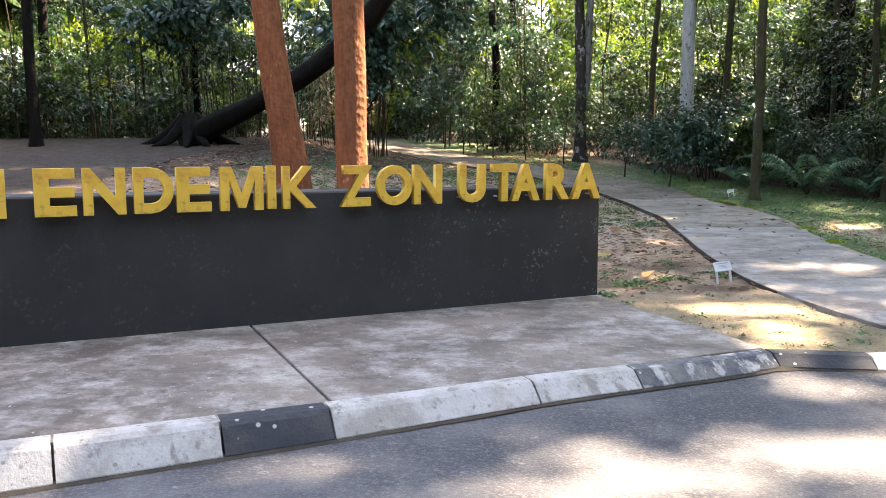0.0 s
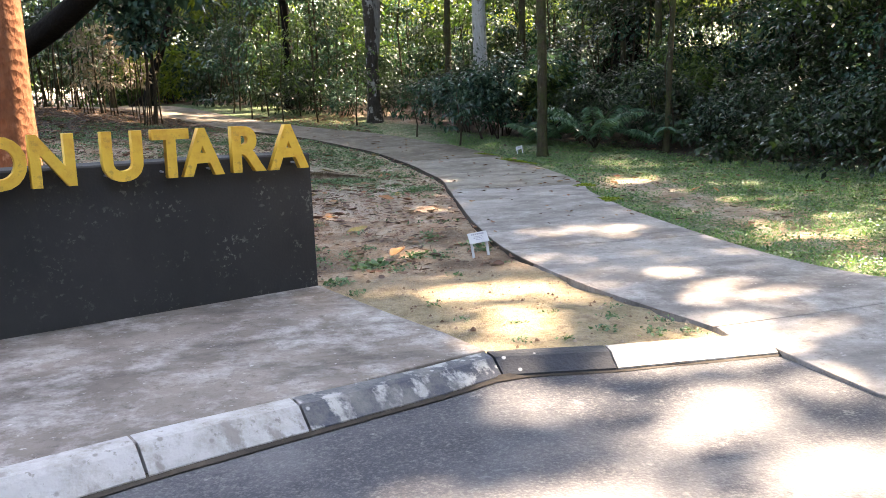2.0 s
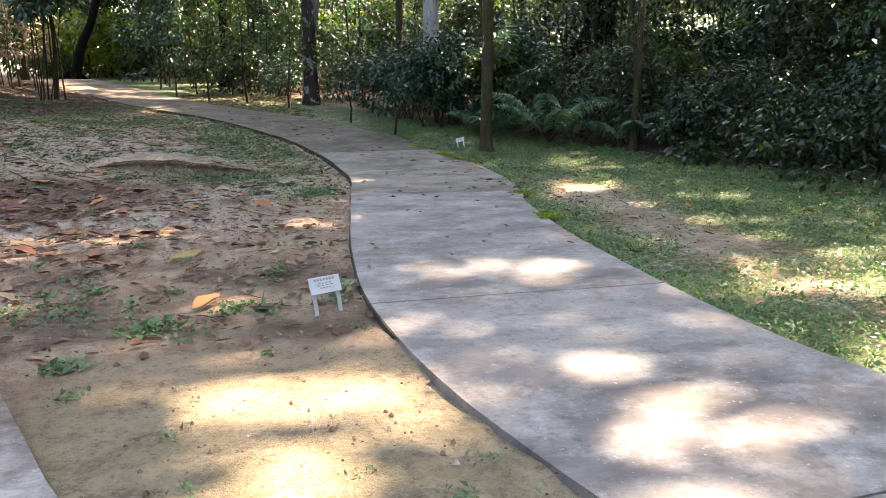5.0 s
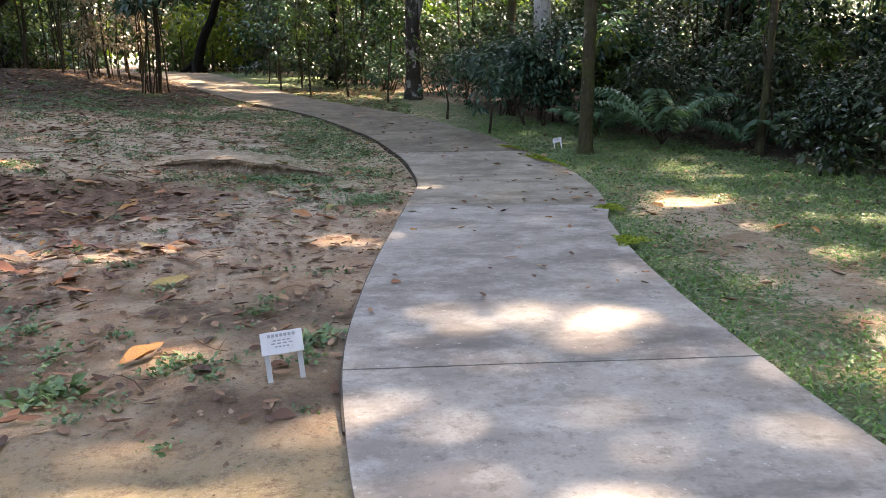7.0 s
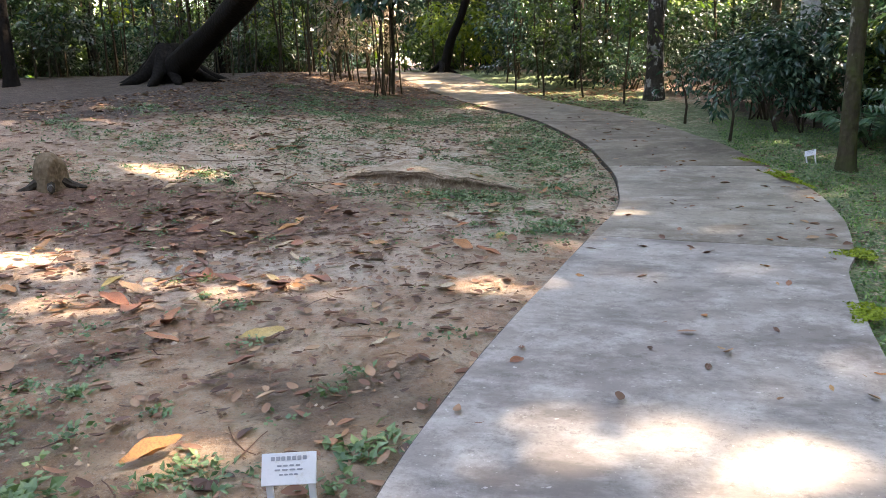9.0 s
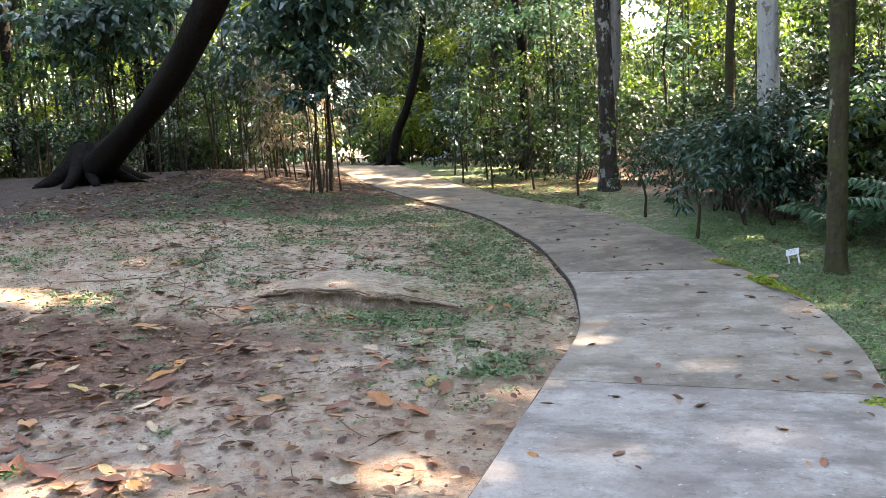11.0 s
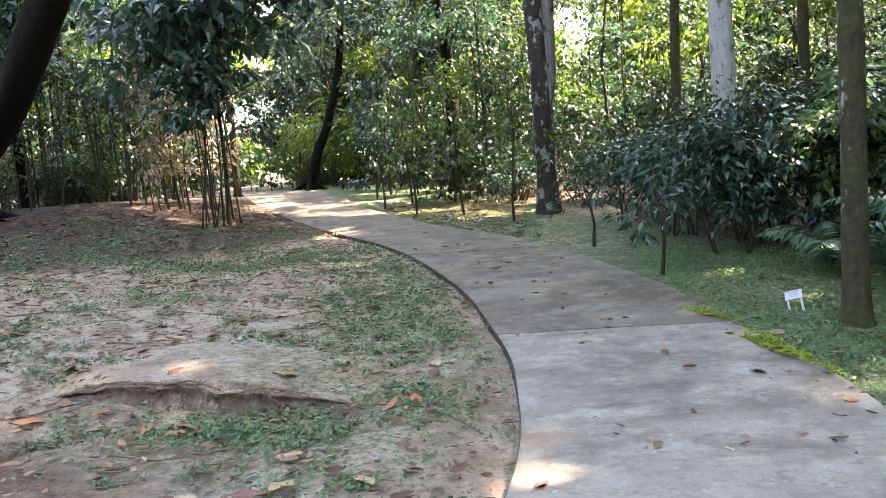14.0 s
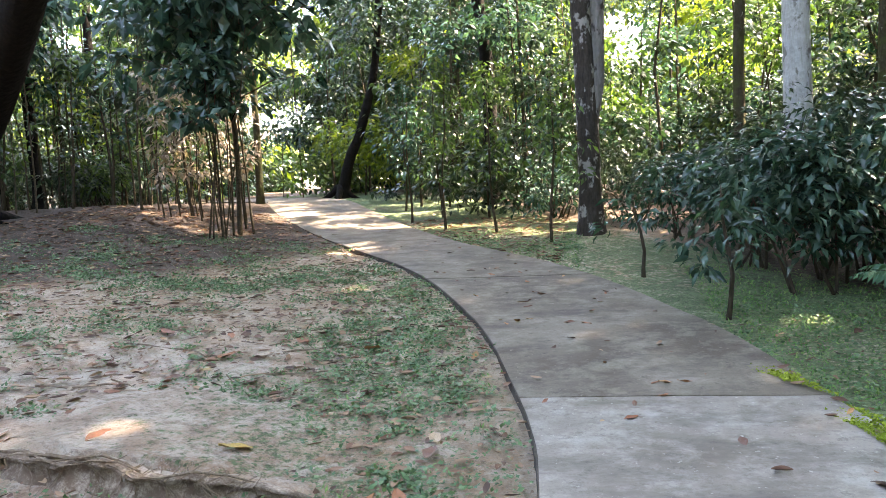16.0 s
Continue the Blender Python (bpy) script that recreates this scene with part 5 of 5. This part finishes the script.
def make_litter():
    rng = np.random.default_rng(31)
    n = 27000
    x, y = rng.uniform(-6, 3.8, n), rng.uniform(8.0, 28, n)
    keep = (~on_path(x, y, 0.02)) & (rng.uniform(0, 1, n) < 0.32 + 0.25 * blobs(x, y, 1.2, 15) + 0.6 * np.exp(-(((x - 0.6) / 1.9) ** 2 + ((y - 11.8) / 2.2) ** 2)) + 0.35 * sm(15.5, 18, y) + 0.3 * sm(23, 25, y) + 0.7 * np.exp(-((x + 0.35 - 0.6 * (y - 13.3)) / 1.8) ** 2 - ((y - 13.3) / 1.3) ** 2))
    x2, y2 = rng.uniform(5.3, 10, 700), rng.uniform(9, 19, 700)
    px, py = rng.uniform(-2, 5.8, 900), rng.uniform(9, 29, 900)
    k2 = on_path(px, py, -0.03) & (rng.uniform(0, 1, 900) < 0.4)
    x, y = np.concatenate([x[keep], x2, px[k2]]), np.concatenate([y[keep], y2, py[k2]])
    n = len(x)
    z = gz(x, y) + np.where(on_path(x, y), 0.02, -0.02)
    u, w = np.meshgrid(np.linspace(0, 1, 6), np.array([-1.0, 0.0, 1.0]), indexing="ij")
    u, w = u.ravel()[None], w.ravel()[None]
    size, ratio = (0.035 + 0.085 * rng.uniform(0, 1, n) ** 1.8)[:, None], rng.uniform(0.3, 0.52, (n, 1))
    half = ratio * 0.5 * np.sin(np.pi * (0.04 + 0.93 * u)) ** 0.8
    px_, py_ = u - 0.5, half * w
    pz_ = rng.uniform(0.1, 0.75, (n, 1)) * np.abs(w) * half + rng.uniform(-0.15, 0.55, (n, 1)) * (u - rng.uniform(0.3, 0.7, (n, 1))) ** 2 + rng.normal(0, 0.12, (n, 1)) * py_ * 2 + 0.04
    a = rng.uniform(0, 6.28, (n, 1))
    v = np.stack([x[:, None] + size * (px_ * np.cos(a) - py_ * np.sin(a)), y[:, None] + size * (px_ * np.sin(a) + py_ * np.cos(a)), z[:, None] + size * np.maximum(pz_, 0.0) + 0.006], -1)
    q = np.array([(i * 3 + j, i * 3 + j + 3, i * 3 + j + 4, i * 3 + j + 1) for i in range(5) for j in range(2)])
    me = mesh_of("leaf_litter", v.reshape(-1, 3), (q[None] + (np.arange(n) * 18)[:, None, None]).reshape(-1, 4))
    tagged(part("leaf_litter", me, M_LITTER, smooth=True), "small brown dead leaves scattered over the earth", "leaf litter", kind="stuff")


make_litter()


def make_grass():
    rng = np.random.default_rng(33)
    n = 150000
    x, y = rng.uniform(5.2, 12.5, n), rng.uniform(5, 22, n)
    keep = (~on_path(x, y, -0.03)) & (rng.uniform(0, 1, n) < grassiness(x, y) ** 2 * (1.15 - 0.4 * sm(10, 20, y))) & (y > 6.0)
    lx, ly = rng.uniform(-4, 4, 60000), rng.uniform(5.6, 26, 60000)
    g = grassiness(lx, ly) + 0.5 * (blobs(lx, ly, 5.0, 7) - 0.5)
    k2 = (~on_path(lx, ly, 0.0)) & (rng.uniform(0, 1, 60000) < np.clip(g - 0.28, 0, 1) * 1.6) & ((ly > 8) | (lx > 2.2))
    x, y = np.concatenate([x[keep], lx[k2]]), np.concatenate([y[keep], ly[k2]])
    z = gz(x, y) - 0.035
    ways = rng.normal(0, 1, (len(x), 3)) * np.array([0.7, 0.7, 0]) + np.array([0, 0, 0.75])
    tagged(part("grass", leaf_mesh("grass", np.stack([x, y, z], 1), ways, rng.uniform(0.022, 0.055, len(x)), rng, 0.3, False, 0.3), M_GRASS), "short green grass and clover with bare patches", "grass", kind="stuff")


make_grass()


def make_cover():
    """Low creeping weeds in patches, clods and twigs on the bare earth."""
    rng = np.random.default_rng(35)
    x, y = rng.uniform(5.2, 11.5, 90000), rng.uniform(6, 20, 90000)
    keep = (~on_path(x, y, 0.0)) & (rng.uniform(0, 1, 90000) < np.clip(grassiness(x, y) * 0.9 + (blobs(x, y, 3.1, 9) * 0.6 + blobs(x, y, 6.5, 3) * 0.4 - 0.5) * 1.7 - 0.22, 0, 0.9))
    x, y = x[keep], y[keep]
    # clumps on the bare side, thick in a few patches
    m = 16000
    cx, cy = rng.uniform(-4.5, 4, m), rng.uniform(8.2, 25, m)
    patch = 0.035 * blobs(cx, cy, 3.1, 9) + 0.35 * sm(13.5, 16, cy) * np.clip(blobs(cx, cy, 1.7, 5) * 1.6 - 0.55, 0, 1)
    for px, py, a, b, d in ((2.0, 15.1, 0.85, 0.3, 1.0), (3.1, 15.6, 0.4, 0.35, 0.8), (-0.9, 20.9, 1.5, 0.45, 0.9), (2.4, 18.6, 0.7, 1.0, 0.7), (2.9, 17.0, 0.5, 0.7, 0.6), (1.0, 21.8, 1.2, 0.8, 0.6), (2.0, 20.5, 0.8, 1.0, 0.5), (1.3, 9.0, 0.5, 0.25, 0.4), (3.2, 13.6, 0.3, 0.5, 0.6)):
        patch = np.maximum(patch, d * np.exp(-((cx - px) / a) ** 2 - ((cy - py) / b) ** 2))
    keep = (~on_path(cx, cy, 0.05)) & (rng.uniform(0, 1, m) < patch)
    cx, cy = cx[keep], cy[keep]
    per = rng.integers(10, 60, len(cx))
    r = np.repeat(rng.uniform(0.03, 0.12, len(cx)), per)
    x, y = np.concatenate([x, np.repeat(cx, per) + rng.normal(0, 1, per.sum()) * r]), np.concatenate([y, np.repeat(cy, per) + rng.normal(0, 1, per.sum()) * r])
    keep = ~on_path(x, y, 0.0)
    x, y = x[keep], y[keep]
    z = gz(x, y) - 0.024 + rng.uniform(0, 0.03, len(x))
    ways = rng.normal(0, 1, (len(x), 3)) * np.array([1, 1, 0.25]) + np.array([0, 0, 0.25])
    tagged(part("ground_cover", leaf_mesh("ground_cover", np.stack([x, y, z], 1), ways, rng.uniform(0.018, 0.045, len(x)), rng, 0.6, False, 0.1), M_COVER), "low creeping green weeds in patches on the earth", "weeds", kind="stuff")
    n = 15000
    x, y = rng.uniform(-5, 3.8, n), rng.uniform(5.7, 24, n)
    keep = (~on_path(x, y, 0.03)) & ((y > 7.9) | (x > 2.0)) & (rng.uniform(0, 1, n) < 0.35 + 0.65 * blobs(x, y, 2.0, 11))
    x, y = x[keep], y[keep]
    m = len(x)
    r = rng.uniform(0.004, 0.016, (m, 1)) * np.where(rng.uniform(0, 1, (m, 1)) > 0.95, 1.8, 1)
    c = np.stack([x, y, gz(x, y) - 0.028], 1)
    base = np.array([(1, 0, 0), (0.3, 0.9, 0), (-0.8, 0.5, 0), (-0.7, -0.7, 0), (0.4, -0.9, 0), (0.1, 0.1, 0.9)], float)
    v = c[:, None] + base[None] * r[:, None] * rng.uniform(0.7, 1.3, (m, 6, 1))
    f = np.array([(0, 1, 5), (1, 2, 5), (2, 3, 5), (3, 4, 5), (4, 0, 5)])
    tagged(part("earth_clods", mesh_of("earth_clods", v.reshape(-1, 3), (f[None] + (np.arange(m) * 6)[:, None, None]).reshape(-1, 3)), M_CLOD), "small clods and pebbles scattered on bare earth", "clods", kind="stuff")
    pieces = []
    for k in range(420):
        x, y, a, ln = rng.uniform(-4.5, 3.2), rng.uniform(8.5, 22), rng.uniform(0, 6.28), rng.uniform(0.06, 0.35)
        if on_path(np.array(x), np.array(y), 0.3):
            continue
        ps = [(x + math.cos(a) * ln * f, y + math.sin(a) * ln * f + 0.02 * math.sin(f * 5 + k), float(gz(x, y)) - 0.012 + 0.012 * math.sin(f * 3 + k)) for f in (0, 0.35, 0.7, 1)]
        pieces.append(tube(ps, [0.004, 0.004, 0.003, 0.002], 4))
    tagged(part("dry_twigs", mesh_of("dry_twigs", *joined(pieces)), M_LITTER), "thin dry twigs scattered over the earth", "twigs", kind="stuff")


make_cover()


def weed(x, y, n, size):
    rng = np.random.default_rng(int(x * 97 + y * 31))
    t = thing("weed", (x, y, float(gz(x, y)) - 0.03), "small green weed growing in bare earth", "weed", "small weeds")
    n *= 2
    a = rng.uniform(0, 6.28, n)
    ways = np.stack([np.cos(a), np.sin(a), rng.uniform(0.2, 1.0, n)], 1)
    c = rng.normal(0, size * 0.8, (n, 3)) * np.array([1, 1, 0]) + np.array([0, 0, 0.01])
    part("foliage", leaf_mesh("foliage", c, ways, size * rng.uniform(0.35, 0.9, n), rng, 0.5), M_COVER, t)


for wx, wy, wn_, ws in ((3.07, 9.13, 40, 0.10), (1.95, 8.50, 44, 0.11), (2.45, 8.88, 30, 0.07), (2.70, 9.67, 26, 0.07), (1.50, 9.43, 30, 0.07), (1.20, 9.48, 24, 0.06), (2.65, 8.63, 18, 0.05), (2.25, 8.40, 20, 0.05), (2.55, 8.75, 26, 0.07), (3.05, 8.85, 22, 0.07), (2.35, 8.7, 18, 0.06), (2.75, 9.9, 20, 0.06), (2.6, 7.9, 14, 0.05), (1.6, 7.95, 30, 0.08), (3.0, 14.2, 40, 0.08), (3.2, 13.4, 40, 0.09), (2.6, 13.6, 26, 0.07), (3.1, 8.2, 16, 0.05), (2.0, 9.3, 20, 0.06), (2.5, 5.8, 14, 0.04), (2.75, 5.75, 16, 0.04), (3.05, 5.85, 18, 0.05), (3.3, 5.7, 22, 0.05), (3.45, 5.9, 20, 0.05), (3.2, 6.1, 18, 0.05),
                        (2.9, 6.35, 12, 0.04), (2.6, 6.2, 14, 0.04), (3.35, 6.4, 12, 0.04), (2.3, 6.4, 10, 0.04), (3.5, 5.65, 18, 0.05), (2.2, 6.9, 10, 0.05), (1.7, 7.5, 20, 0.06)):
    weed(wx, wy, wn_, ws)


def moss(x, y, ln, w, turn):
    rng = np.random.default_rng(int(x * 37 + y * 11))
    t = thing("moss_patch", (x, y, float(gz(x, y)) + 0.016), "bright yellow-green moss at the edge of the path", "moss", "moss patches")
    n = int(2600 * ln * w / 0.3) + 120
    r, a = np.sqrt(rng.uniform(0, 1, n)), rng.uniform(0, 6.28, n)
    edge = 1 + 0.3 * np.sin(a * 3 + x) + 0.2 * np.sin(a * 7)
    u, v = np.cos(a) * r * ln / 2 * edge, np.sin(a) * r * w / 2 * edge
    c, s = math.cos(turn), math.sin(turn)
    pos = np.stack([u * c - v * s, u * s + v * c, np.zeros(n)], 1)
    ways = rng.normal(0, 1, (n, 3)) * np.array([1, 1, 0]) + np.array([0, 0, 0.25])
    part("cushion", leaf_mesh("cushion", pos, ways, rng.uniform(0.012, 0.028, n), rng, 0.8, False), M_MOSS, t)


moss(5.55, 16.5, 1.6, 0.22, radians(105))
moss(5.3, 17.4, 0.8, 0.16, radians(115))
moss(5.62, 12.65, 0.25, 0.3, 0.2)
moss(5.38, 11.2, 0.35, 0.25, 1.2)


def surface_root(points, r):
    x, y = points[0][:2]
    t = thing("surface_root", (x, y, float(gz(x, y))), "thin exposed root crossing the bare earth", "root", "exposed roots")
    ps = [(px - x, py - y, float(gz(px, py)) - float(gz(x, y)) - 0.022 + 0.01 * math.sin(i * 2.1)) for i, (px, py) in enumerate(points)]
    part("root_body", mesh_of("root_body", *tube(ps, [r * (1 - 0.6 * i / len(ps)) for i in range(len(ps))], 6, 0.25)), M_ROOT, t, smooth=True)


for k in range(26):
    a = rs.uniform(-1.2, 0.9)
    x0, y0 = rs.uniform(-1.8, 2.0), rs.uniform(14.6, 19)
    surface_root([(x0 + d * math.cos(a + 0.2 * math.sin(d * 2 + k)), y0 + d * math.sin(a + 0.3 * math.sin(d * 3 + k))) for d in np.linspace(0, rs.uniform(0.8, 1.8), 9)], rs.uniform(0.005, 0.013))

for holder in ("pavement", "kerb", "footpath"):
    settle(bpy.data.objects[holder])
